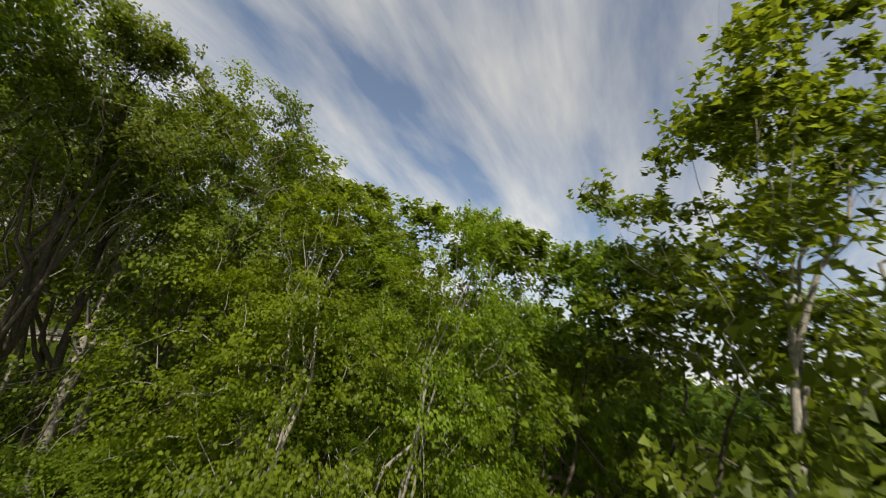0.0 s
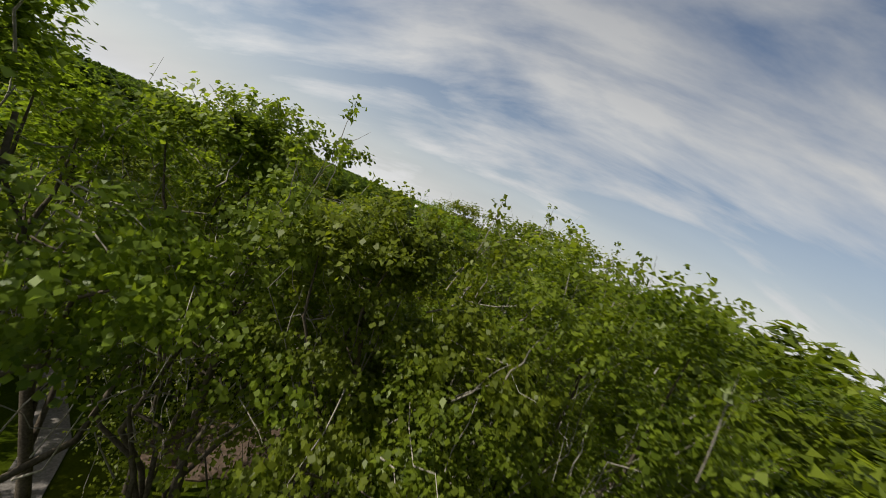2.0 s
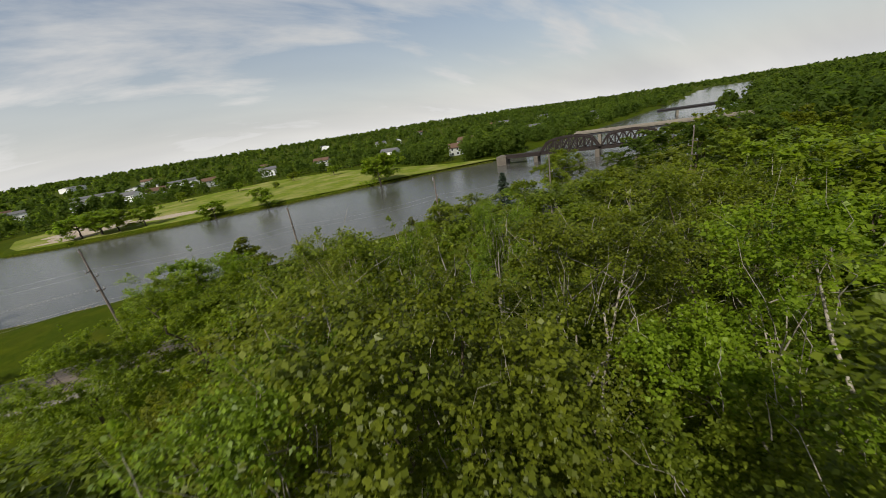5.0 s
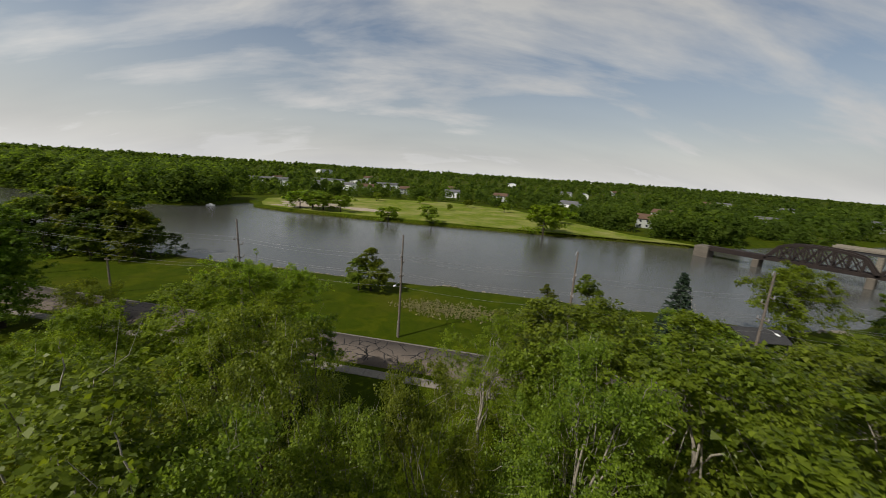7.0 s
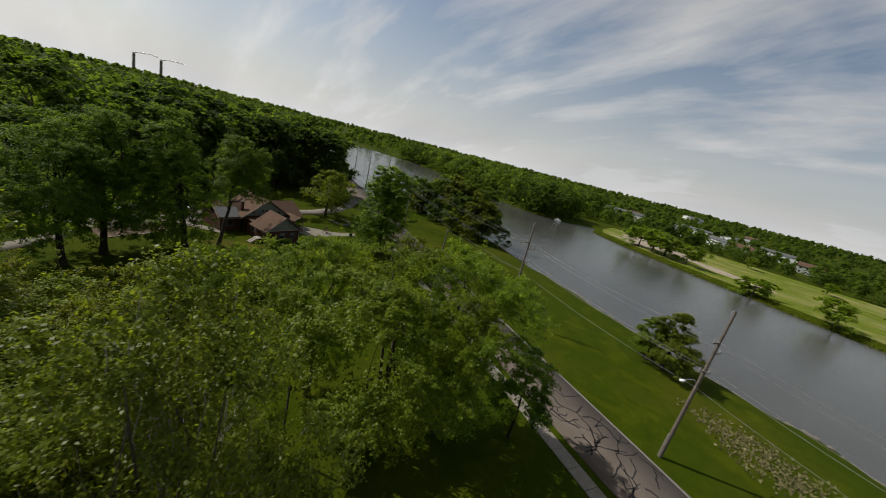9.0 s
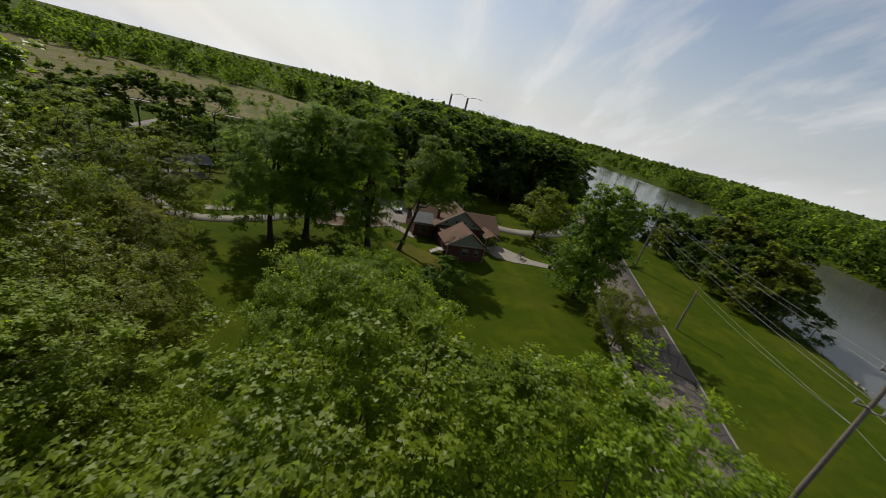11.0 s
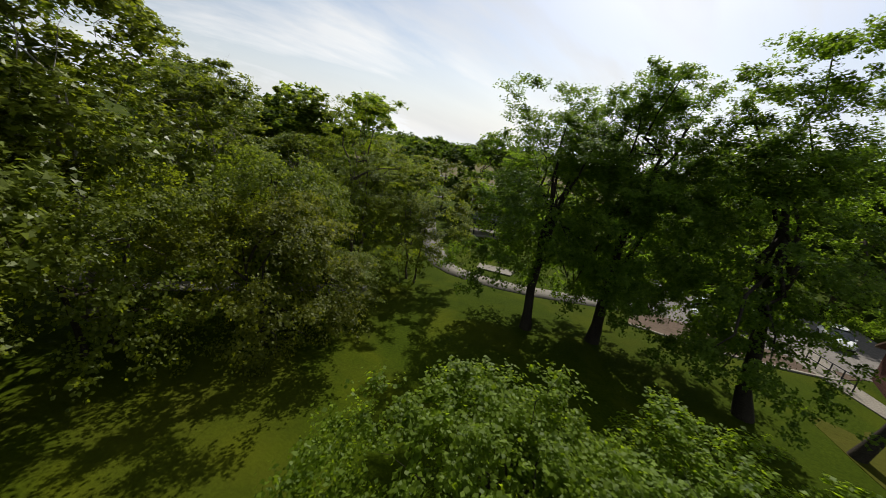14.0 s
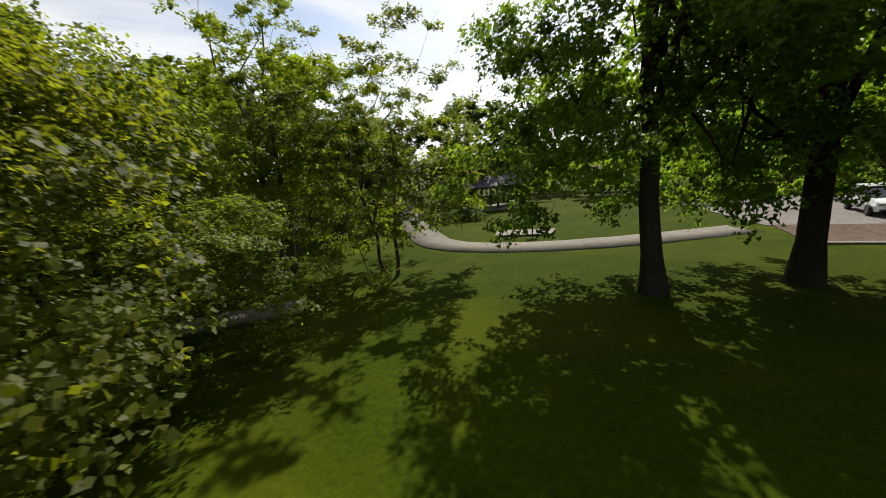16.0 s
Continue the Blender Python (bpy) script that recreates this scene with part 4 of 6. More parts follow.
spread(OAK, [(-93.4, 5.0, 0, 1.06, 1.0)])
SIDE = tree("round_tree", 50, 12.0, (6.0, 5.6), 1.8, LEAF_OLIVE, BARK_DARK, 18000, 0.22, 170, 1.2, "broad round tree beside the drive", trunk_r=0.3, forks=6, twigs=6)
spread(SIDE, [(-106.4, -17.5, 0, 1.0, 1.0), (-33.0, 113.5, 50, 1.15, 1.0)])

# ---- middle distance: trees of fewer, larger leaves ----
MID = [tree("bank_tree", 61, 13.0, (4.8, 4.6), 1.4, LEAF_FAR, BARK, 4200, 0.46, 80, 1.3, "leafy tree on the river bank", trunk_r=0.22, forks=3, twigs=0),
       tree("bank_tree", 62, 13.0, (4.0, 4.4), 1.8, LEAF_OLIVE, BARK, 4200, 0.46, 80, 1.2, "yellow-green tree on the river bank", trunk_r=0.2, forks=3, twigs=0),
       tree("bank_tree", 63, 15.0, (4.8, 4.8), 0.8, LEAF_FAR, BARK, 4600, 0.46, 90, 1.3, "tall green tree behind the lawn", trunk_r=0.26, forks=3, twigs=0)]
mid_spots = {0: [], 1: [], 2: []}


def mid_tree(x, y, h, k=None):
    k = int(rng.integers(0, 3)) if k is None else k
    mid_spots[k].append((x, y, float(rng.uniform(0, 360)), h / (13.0, 13.0, 15.0)[k], 1.0))


# clump between road and river
for s, m, h in [(-82, -105, 8), (-86, -104, 14), (-88, -110, 10), (-92, -106, 16), (-95, -101, 12), (-97, -109, 14), (-100, -104, 16.5), (-105, -108, 15), (-106, -100, 14), (-110, -105, 17), (-114, -99, 13), (-116, -104, 16), (-120, -99, 14), (-123, -103, 15), (-127, -97, 13), (-131, -95, 14), (-101, -96, 8), (-84, -99, 6), (-112, -93, 8), (-91, -98, 7), (-79, -109, 6), (-137, -90, 12)]:
    x, y, z = sm(s, m)
    mid_tree(x, y, h)
# two small trees on the near bank, the far bank's row, odd trees of the meadow
FARROW = tree("meadow_tree", 64, 8.6, (4.4, 4.2), 1.3, LEAF_BRIGHT, BARK_DARK, 6500, 0.34, 80, 1.1, "round open-grown tree on the far bank", trunk_r=0.24, forks=5, twigs=0)
spread(FARROW, [(-231, 85.5, 0, 2.1, 0.66), (-236.5, 80, 130, 1.6, 0.8), (-226, 90, 250, 1.5, 0.85), (-217.5, 97, 50, 1.3, 0.9), (-187.5, 111.5, 100, 1.2, 0.85), (-172.5, 128.5, 200, 1.25, 0.88), (-131.5, 165.5, 30, 2.0, 1.05), (-137, 173, 250, 1.3, 1.15), (-262, 176, 10, 0.8, 1.0), (-238, 205, 70, 0.8, 1.0), (-205, 212, 40, 0.9, 1.0), (-170, 205, 0, 0.9, 1.0), (-154, 206, 0, 1.1, 1.1), (-285, 150, 0, 0.9, 1.0), (-222, 175, 0, 0.55, 1.0)], "trees of the far bank")
BANKT = tree("bank_tree", 65, 8.4, (3.2, 3.0), 1.4, LEAF_OLIVE, BARK_DARK, 12000, 0.21, 90, 0.8, "small open tree near the water's edge", trunk_r=0.16, forks=6, twigs=8)
spread(BANKT, [(-87.2, 57.6, 0, 1.12, 0.98), (-88.4, 55.4, 120, 0.85, 1.0), (-60.5, 94.0, 30, 0.8, 1.0), (-66, 88, 0, 0.5, 0.9)], "small trees on the bank")
# right-hand shore beyond the wood
for x, y, h in [(-12, 92, 5), (-4, 99, 4), (6, 96, 6), (3, 122, 7), (8, 130, 11), (-8, 140, 8), (-18, 128, 5), (14, 112, 12), (20, 140, 12), (4, 160, 10), (18, 170, 12), (26, 190, 11), (34, 160, 12), (30, 120, 12), (40, 140, 13), (16, 200, 9), (-46, 78, 7), (-54, 82, 4), (-22, 132, 9), (-16, 140, 12), (-10, 150, 13), (-4, 172, 12), (-12, 162, 9), (0, 146, 14), (10, 152, 13), (-20, 146, 6), (6, 184, 13), (-2, 190, 10), (12, 205, 12), (-8, 180, 8), (22, 150, 14), (12, 128, 14)]:
    mid_tree(x, y, h, int(rng.integers(0, 2)))
# belt behind the house
for i in range(46):
    x = rng.uniform(-205, -78)
    y = -36 - 46 * rng.random() ** 1.6 + (x + 140) * 0.10
    if math.hypot(x + 110, y + 20) < 9 or (x > -90 and y > -42) or y > 26 + 0.621 * (x + 29.8):
        continue
    mid_tree(x, y, rng.uniform(17.5, 22.5), 2 if rng.random() < 0.3 else 0)
# left-hand wood behind the lawn
for x, y, h, k in [(-20, -28, 14, 2), (-30, -30, 9, 1), (-12, -30, 15, 0), (-33, -33, 10, 2), (-40, -40, 9, 1), (-46, -46, 9, 2), (-28, -44, 12, 0), (-54, -52, 10, 2), (-62, -48, 12, 0), (-72, -46, 15, 2), (-66, -54, 14, 2), (-80, -48, 16, 2), (-8.3, -35.3, 11.5, 0), (-5, -31, 11.5, 1), (-24.6, -50, 12, 1), (-29.5, -54, 13, 0), (-36, -56, 14.5, 2), (-42, -58, 13.5, 0), (-48, -62, 14, 2), (-17, -46, 11, 1)]:
    mid_tree(x, y, h, k)
for k in range(3):
    spread(MID[k], mid_spots[k], "trees of the middle distance")


# ---- far woods, past counting ----
# places of the houses beyond the meadow: x, y, turn, kind
rb = np.random.default_rng(77)
FAR_HOUSES = [(-470, 104, 75, 0), (-432, 150, 40, 1), (-398, 190, 70, 2), (-412, 176, 20, 1), (-372, 226, 65, 2), (-336, 262, 50, 1), (-300, 300, 30, 2), (-214, 300, 10, 1), (-150, 330, 0, 2), (-100, 380, 15, 1), (-60, 470, 80, 0), (-128, 262, 30, 2)]
for i in range(15):
    ha, hr = math.radians(rb.uniform(98, 174)), rb.uniform(380, 860)
    hx, hy = -60 + hr * math.cos(ha), 60 + hr * math.sin(ha)
    if float(to_edge(np.array([hx]), np.array([hy]), RIVER)[0]) > 14 and not poly_in(hx, hy, [p[:2] for p in MEADOW_OUT]):
        FAR_HOUSES.append((hx, hy, float(rb.uniform(0, 180)), int(rb.integers(0, 3))))


def garden_clear(xs, ys):
    """Keeps houses and the open gardens on their river side free of trees."""
    ok = np.ones(xs.shape, dtype=bool)
    for hx, hy, turn, kind in FAR_HOUSES:
        d = np.array([-60.0 - hx, 60.0 - hy])
        d /= np.linalg.norm(d)
        along, across = (xs - hx) * d[0] + (ys - hy) * d[1], np.abs((xs - hx) * d[1] - (ys - hy) * d[0])
        wide = 22 if kind == 0 else 13
        ok &= ~((along > -11) & (along < 48) & (across < wide * (1 - np.clip(along, 0, 48) / 90)))
    return ok


def woods(name, seed, count, place, height, cards, size, mat, label, rim=3.0):
    """Many far trees in one mesh: each a few rounded boughs of leafy flakes down to the ground."""
    r = np.random.default_rng(seed)
    xs, ys = place(r, count)
    keep = (to_edge(xs, ys, RIVER) > rim) & (np.hypot(xs + 330, ys + 190) > 62) & garden_clear(xs, ys)
    keep &= to_edge(xs, ys, np.array([p[:2] for p in MEADOW_OUT])) > 2
    xs, ys = xs[keep], ys[keep]
    n = len(xs)
    mid_h, half_h = (height[0] + height[1]) / 2, (height[1] - height[0]) / 2
    h = mid_h + half_h * np.clip(r.normal(size=n) * 0.8, -1.9, 1.5)
    wid = mid_h * r.uniform(0.34, 0.62, n)
    z0 = ground_z(xs, ys)
    # boughs: one at the top, the others round the sides
    lobes = 7
    way = unit(r.normal(size=(n, lobes, 3)) * np.array([1, 1, 0.7]))
    way[:, 0] = (0, 0, 1)
    cen = np.stack([xs[:, None] + way[..., 0] * wid[:, None] * 0.55, ys[:, None] + way[..., 1] * wid[:, None] * 0.55, z0[:, None] + h[:, None] * (0.54 + 0.26 * way[..., 2])], axis=-1)
    k = np.repeat(np.arange(n), cards)
    j = r.integers(0, lobes, n * cards)
    d = unit(r.normal(size=(n * cards, 3)))
    d[:, 2] = np.where(d[:, 2] < -0.55, -d[:, 2], d[:, 2])
    rad = (0.75 + 0.3 * r.random(n * cards))[:, None] * np.stack([wid[k] * 0.52, wid[k] * 0.52, h[k] * 0.23], axis=1)
    p = cen[k, j] + d * rad
    low = r.random(n * cards) < 0.16
    p[low, 2] = z0[k[low]] + (p[low, 2] - z0[k[low]]) * r.random(low.sum()) * 0.7
    nrm = unit(d + r.normal(size=d.shape) * 0.32 + np.array([0, 0, 0.25]))
    tip = unit(np.cross(nrm, r.normal(size=d.shape)))
    side = np.cross(nrm, tip)
    s = (size * h[k] / np.mean(height) * (0.6 + 0.8 * r.random(n * cards)))[:, None]
    v = np.stack([p - tip * s * 0.5 + side * s * 0.45, p + tip * s * 0.7, p - tip * s * 0.4 - side * s * 0.5], axis=1).reshape(-1, 3)
    return put(name, tris(name, v, mat), label=label, category="woods", kind="stuff")


def ring(cx, cy, r0, r1, a0, a1, power=0.6):
    def place(r, n):
        rad = r0 + (r1 - r0) * r.random(n) ** power
        ang = np.radians(r.uniform(a0, a1, n))
        return cx + rad * np.cos(ang), cy + rad * np.sin(ang)
    return place


def field_of(poly):
    pl = np.array(poly)

    def place(r, n):
        xs, ys = r.uniform(pl[:, 0].min(), pl[:, 0].max(), n * 4), r.uniform(pl[:, 1].min(), pl[:, 1].max(), n * 4)
        ok = to_edge(xs, ys, pl) < 0
        return xs[ok][:n], ys[ok][:n]
    return place


woods("far_woods", 71, 330, field_of([(-262, -132), (-240, -180), (-110, -175), (-86, -84), (-130, -66), (-190, -92)]), (15, 21), 260, 1.25, LEAF_FAR, "dense green woods behind the house")
woods("far_woods", 72, 420, field_of([(-300, 40), sm(-185, -240)[:2], sm(-330, -226)[:2], sm(-385, -214)[:2], (-440, -140), (-560, -140), (-520, 60), (-400, 75)]), (15, 21), 130, 1.9, LEAF_FAR, "green woods on the far bank downstream")
woods("far_woods", 80, 460, field_of([sm(-164, -212)[:2], sm(-172, -197)[:2], sm(-197, -193)[:2], sm(-267, -199)[:2], sm(-330, -204)[:2], sm(-389, -206)[:2], sm(-455, -188)[:2], sm(-470, -215)[:2], sm(-390, -245)[:2], sm(-255, -246)[:2], sm(-176, -240)[:2]]), (15, 21), 240, 1.4, LEAF_FAR, "dense green woods down to the water", 1.0)
woods("far_woods", 73, 560, field_of([(-320, 60), (-330, 130), (-284, 224), (-222, 246), (-160, 230), (-112, 220), (-86, 226), (-60, 300), (-160, 420), (-330, 380), (-470, 240), (-450, 60)]), (6.5, 12), 170, 1.25, LEAF_FAR, "green woods and gardens behind the meadow")
woods("far_woods", 74, 2600, ring(-60, 60, 420, 1500, 60, 215, 0.9), (8, 14), 56, 2.9, LEAF_FAR, "far green treetops reaching to the horizon")
woods("far_woods", 75, 950, ring(-60, 60, 300, 1500, 215, 320, 0.9), (9, 14), 56, 2.9, LEAF_FAR, "far green treetops reaching to the horizon")
woods("far_woods", 76, 2200, ring(-60, 60, 1300, 2600, 40, 260, 1.0), (9, 14), 22, 6.5, LEAF_FAR, "distant woods on the horizon")
woods("far_woods", 77, 170, field_of([(150, -262), (-20, -262), (-110, -240), (-130, -170), (-190, -190), (-160, -330), (150, -360)]), (11, 17), 160, 1.5, LEAF_FAR, "dark tree line beyond the dry field")
woods("far_woods", 78, 260, field_of([(40, 80), (110, 20), (190, 60), (200, 300), (90, 300), (40, 200)]), (11, 16), 130, 1.6, LEAF_FAR, "green woods upstream of the bridge")
woods("field_scrub", 79, 160, field_of([(120, -125), (-70, -125), (-110, -180), (-60, -250), (100, -255)]), (1.2, 3.4), 44, 0.55, LEAF_OLIVE, "low scrub in the dry field")
woods("far_woods", 82, 330, field_of([(-92, 222), (-66, 294), (-26, 432), (30, 640), (-90, 700), (-170, 440), (-150, 300)]), (9, 14), 160, 1.5, LEAF_FAR, "green woods along the far bank upstream", 1.5)
woods("far_woods", 83, 70, field_of([(-108, 214), (-84, 218), (-76, 246), (-90, 262), (-130, 250), (-150, 226)]), (9, 14.5), 420, 0.95, LEAF_FAR, "leafy trees at the end of the meadow", 1.0)
woods("far_woods", 84, 160, field_of([(-14, 168), (4, 214), (28, 300), (74, 430), (130, 640), (230, 640), (150, 400), (70, 240), (30, 160)]), (9, 15), 200, 1.4, LEAF_FAR, "green woods on the near bank beyond the railway", 1.5)

# ---- utility line ----
POLE_S = (-170, -144, -118, -92, -38.1, -11.1, 13.2, 36, 71)
POLE_H = 15.9


def utility_pole(lamp):
    """A tall wooden pole with three short arms, insulators, and on some a street lamp."""
    top = tagged(new("utility_pole"), "tall weathered wooden utility pole with short arms and insulators" if not lamp else "tall wooden utility pole carrying a street lamp", "utility pole", "poles of the power line")
    v, q = tube([(0, 0, -0.5), (0, 0, 4), (0.02, 0, 10), (0.03, 0.02, POLE_H)], [0.20, 0.18, 0.15, 0.11], 10)
    put("shaft", smooth(soup("shaft", v, q, POLEWOOD)), top)
    for z, side in ((POLE_H - 3.1, 1), (POLE_H - 4.2, -1), (POLE_H - 6.0, 1), (POLE_H - 6.3, -1)):
        arm = part("arm", boxed((0.0 if side > 0 else -1.05, -0.06, z - 0.06), (1.05 if side > 0 else 0.0, 0.06, z + 0.06), 0.01), POLEWOOD, top)
        v, q = tube([(side * 0.95, 0, z + 0.06), (side * 0.95, 0, z + 0.16), (side * 0.95, 0, z + 0.2), (side * 0.95, 0, z + 0.42)], [0.03, 0.10, 0.06, 0.10], 8)
        put("insulator", soup("insulator", v, q, CERAMIC), arm, "pale grey insulator")
    v, q = tube([(0, -0.2, POLE_H - 0.5), (0, -0.2, POLE_H - 0.1), (0, 0.0, POLE_H + 0.25)], [0.03, 0.05, 0.02], 6)
    put("top_pin", soup("top_pin", v, q, CERAMIC), top)
    part("cable_guard", boxed((-0.05, -0.24, 0.0), (0.05, -0.16, 2.6), 0.01), STEEL_GREY, top, "grey steel cable guard")
    if lamp:
        arm = tube([(0.1, 0, 8.4), (0.9, 0, 9.0), (1.9, 0, 9.15), (2.6, 0, 9.1)], [0.045, 0.04, 0.035, 0.03], 6)
        put("lamp_arm", soup("lamp_arm", *arm, STEEL_GREY), top)
        bm = bmesh.new()
        bmesh.ops.create_uvsphere(bm, u_segments=10, v_segments=6, radius=0.5)
        for vv in bm.verts:
            vv.co = Vector((vv.co.x * 0.8 + 2.9, vv.co.y * 0.36, vv.co.z * 0.2 + 9.1))
        part("lamp_head", bm, WHITE, top, "white street lamp head")
    return top


plain, lit = utility_pole(False), utility_pole(True)
first = {False: True, True: True}
for i, s in enumerate(POLE_S):
    x, y, z = sm(s, -83.2)
    lamp = i in (5, 7)
    m = pose(x, y, float(ground_z(x, y)), 0.6 * math.sin(i * 2.1), 0.8 * math.cos(i * 1.7), math.degrees(math.atan2(N[1], N[0])))
    src = lit if lamp else plain
    if first[lamp]:
        src.matrix_basis = m
        first[lamp] = False
    else:
        copy_thing(src, m)


def sagging(name, a, b, sag, radius, mat, label):
    t = np.linspace(0, 1, 15)[:, None]
    p = np.asarray(a) + (np.asarray(b) - np.asarray(a)) * t
    p[:, 2] -= 4 * sag * (t * (1 - t))[:, 0]
    v, q = tube(p, np.full(15, radius), 4)
    return put(name, soup(name, v, q, mat), label=label, category="power line", group="wires of the power line")


for side, z in ((0.95, POLE_H - 2.7), (-0.95, POLE_H - 3.8), (0.95, POLE_H - 5.6), (-0.95, POLE_H - 5.9)):
    for a, b in zip(POLE_S[:-1], POLE_S[1:]):
        sagging("power_wire", sm(a, -83.2 + side, z), sm(b, -83.2 + side, z), 0.55, 0.013, WIRE, "thin pale aluminium power wire between the poles")
for a, b in zip(POLE_S[:-1], POLE_S[1:]):
    sagging("service_cable", sm(a, -83.05, 8.2), sm(b, -83.05, 8.2), 0.5 if b - a < 40 else 0.9, 0.012, WIRE, "thin lower service cable between the poles")

# a low pole under the line that takes only the lower cable
stub = tagged(new("stub_pole"), "short wooden pole with a small crossarm beside the road", "utility pole")
v, q = tube([(0, 0, -0.5), (0, 0, 3), (0.03, 0, 6.6)], [0.17, 0.15, 0.12], 9)
put("shaft", smooth(soup("shaft", v, q, POLEWOOD)), stub)
part("crossarm", boxed((-0.6, -0.06, 6.2), (0.6, 0.06, 6.34), 0.01), POLEWOOD, stub)
stub.matrix_basis = pose(*sm(-65.5, -83.4, 0), 0, 0, 40)
sagging("service_cable", sm(-65.5, -83.4, 6.4), sm(-38.1, -83.05, 8.2), 0.4, 0.012, WIRE, "thin lower service cable between the poles")

# a short post on the lawn
post = tagged(new("lamp_post"), "slim dark wooden lamp post on the lawn", "lamp post")
v, q = tube([(0, 0, -0.3), (0, 0, 2.5), (0, 0, 5.4)], [0.09, 0.08, 0.07], 8)
put("shaft", smooth(soup("shaft", v, q, POLEWOOD)), post)
part("lamp_head", boxed((-0.12, -0.12, 5.35), (0.12, 0.12, 5.65), 0.03), DARK_METAL, post)
post.matrix_basis = pose(-47.2, 23.3, 0)

# ---- brick house with shingle roofs ----
HU, HW = np.array([-0.967, 0.255]), np.array([-0.255, -0.967])
HOUSE_M = Matrix(((HU[0], HW[0], 0, -77.9), (HU[1], HW[1], 0, -8.7), (0, 0, 1, 0.0), (0, 0, 0, 1)))
house = tagged(new("house"), "low dark red brick house with brown shingle gable roofs", "house")
house.matrix_basis = HOUSE_M


def slab(corners, thick):
    """A roof plane with real thickness."""
    bm = bmesh.new()
    vs = [bm.verts.new(c) for c in corners]
    f = bm.faces.new(vs)
    bm.normal_update()
    if f.normal.z < 0:
        f.normal_flip()
        bm.normal_update()
    n = f.normal.copy()
    r = bmesh.ops.extrude_face_region(bm, geom=[f])
    for e in r["geom"]:
        if isinstance(e, bmesh.types.BMVert):
            e.co += n * thick
    bmesh.ops.recalc_face_normals(bm, faces=bm.faces[:])
    return bm


def board_along(a, b, w, h):
    """A squared board from a to b."""
    a, b = Vector(a), Vector(b)
    d = (b - a)
    bm = boxed((0, -w / 2, -h / 2), (d.length, w / 2, h / 2), 0.01)
    bmesh.ops.transform(bm, matrix=Matrix.Translation(a) @ d.to_track_quat("X", "Z").to_matrix().to_4x4(), verts=bm.verts[:])
    return bm


def shingles(roof, a, b, c, rows, name="shingle_course"):
    """Courses of shingles laid proud of a roof plane: a to b along the eave, a to c up the slope."""
    a, b, c = Vector(a), Vector(b), Vector(c)
    nrm = (b - a).cross(c - a).normalized()
    if nrm.z < 0:
        nrm = -nrm
    for i in range(rows):
        lo, hi = a + (c - a) * (i / rows), a + (c - a) * ((i + 1.12) / rows)
        bm = bmesh.new()
        v = [bm.verts.new(p) for p in (lo + nrm * 0.014, lo + (b - a) + nrm * 0.014, hi + (b - a) + nrm * 0.005, hi + nrm * 0.005, lo, lo + (b - a))]
        bm.faces.new(v[:4])
        bm.faces.new((v[4], v[5], v[1], v[0]))
        part(name, bm, SHINGLE, roof)


def gable(name, u0, u1, w0, w1, eave, ridge, over=0.5, along="w", mat=SHINGLE, courses=True):
    """A gabled roof over u0..u1, w0..w1; the ridge runs along w or u."""
    th = 0.14
    if along == "w":
        um = (u0 + u1) / 2
        k = (ridge - eave) / (um - u0)
        el = eave - k * over
        planes = [[(u0 - over, w0 - over, el), (u0 - over, w1, el), (um, w1, ridge), (um, w0 - over, ridge)], [(u1 + over, w1, el), (u1 + over, w0 - over, el), (um, w0 - over, ridge), (um, w1, ridge)]]
    else:
        wm = (w0 + w1) / 2
        k = (ridge - eave) / (wm - w0)
        el = eave - k * over
        planes = [[(u0 - over, w0 - over, el), (u1 + over, w0 - over, el), (u1 + over, wm, ridge), (u0 - over, wm, ridge)], [(u1 + over, w1 + over, el), (u0 - over, w1 + over, el), (u0 - over, wm, ridge), (u1 + over, wm, ridge)]]
    for p in planes:
        roof = part(name, slab(p, th), mat, house)
        nrm = (Vector(p[1]) - Vector(p[0])).cross(Vector(p[3]) - Vector(p[0])).normalized()
        if nrm.z < 0:
            nrm = -nrm
        up = [tuple(Vector(q) + nrm * (th + 0.002)) for q in p]
        if courses:
            shingles(roof, up[0], up[1], up[3], 24)
        # fascia along the eave and the rakes
        part("fascia", board_along(Vector(p[0]) + Vector((0, 0, 0.04)), Vector(p[1]) + Vector((0, 0, 0.04)), 0.05, 0.22), TRIM, roof)
        part("fascia", board_along(Vector(p[0]) + Vector((0, 0, 0.08)), Vector(p[3]) + Vector((0, 0, 0.08)), 0.06, 0.24), TRIM, roof)
    return el


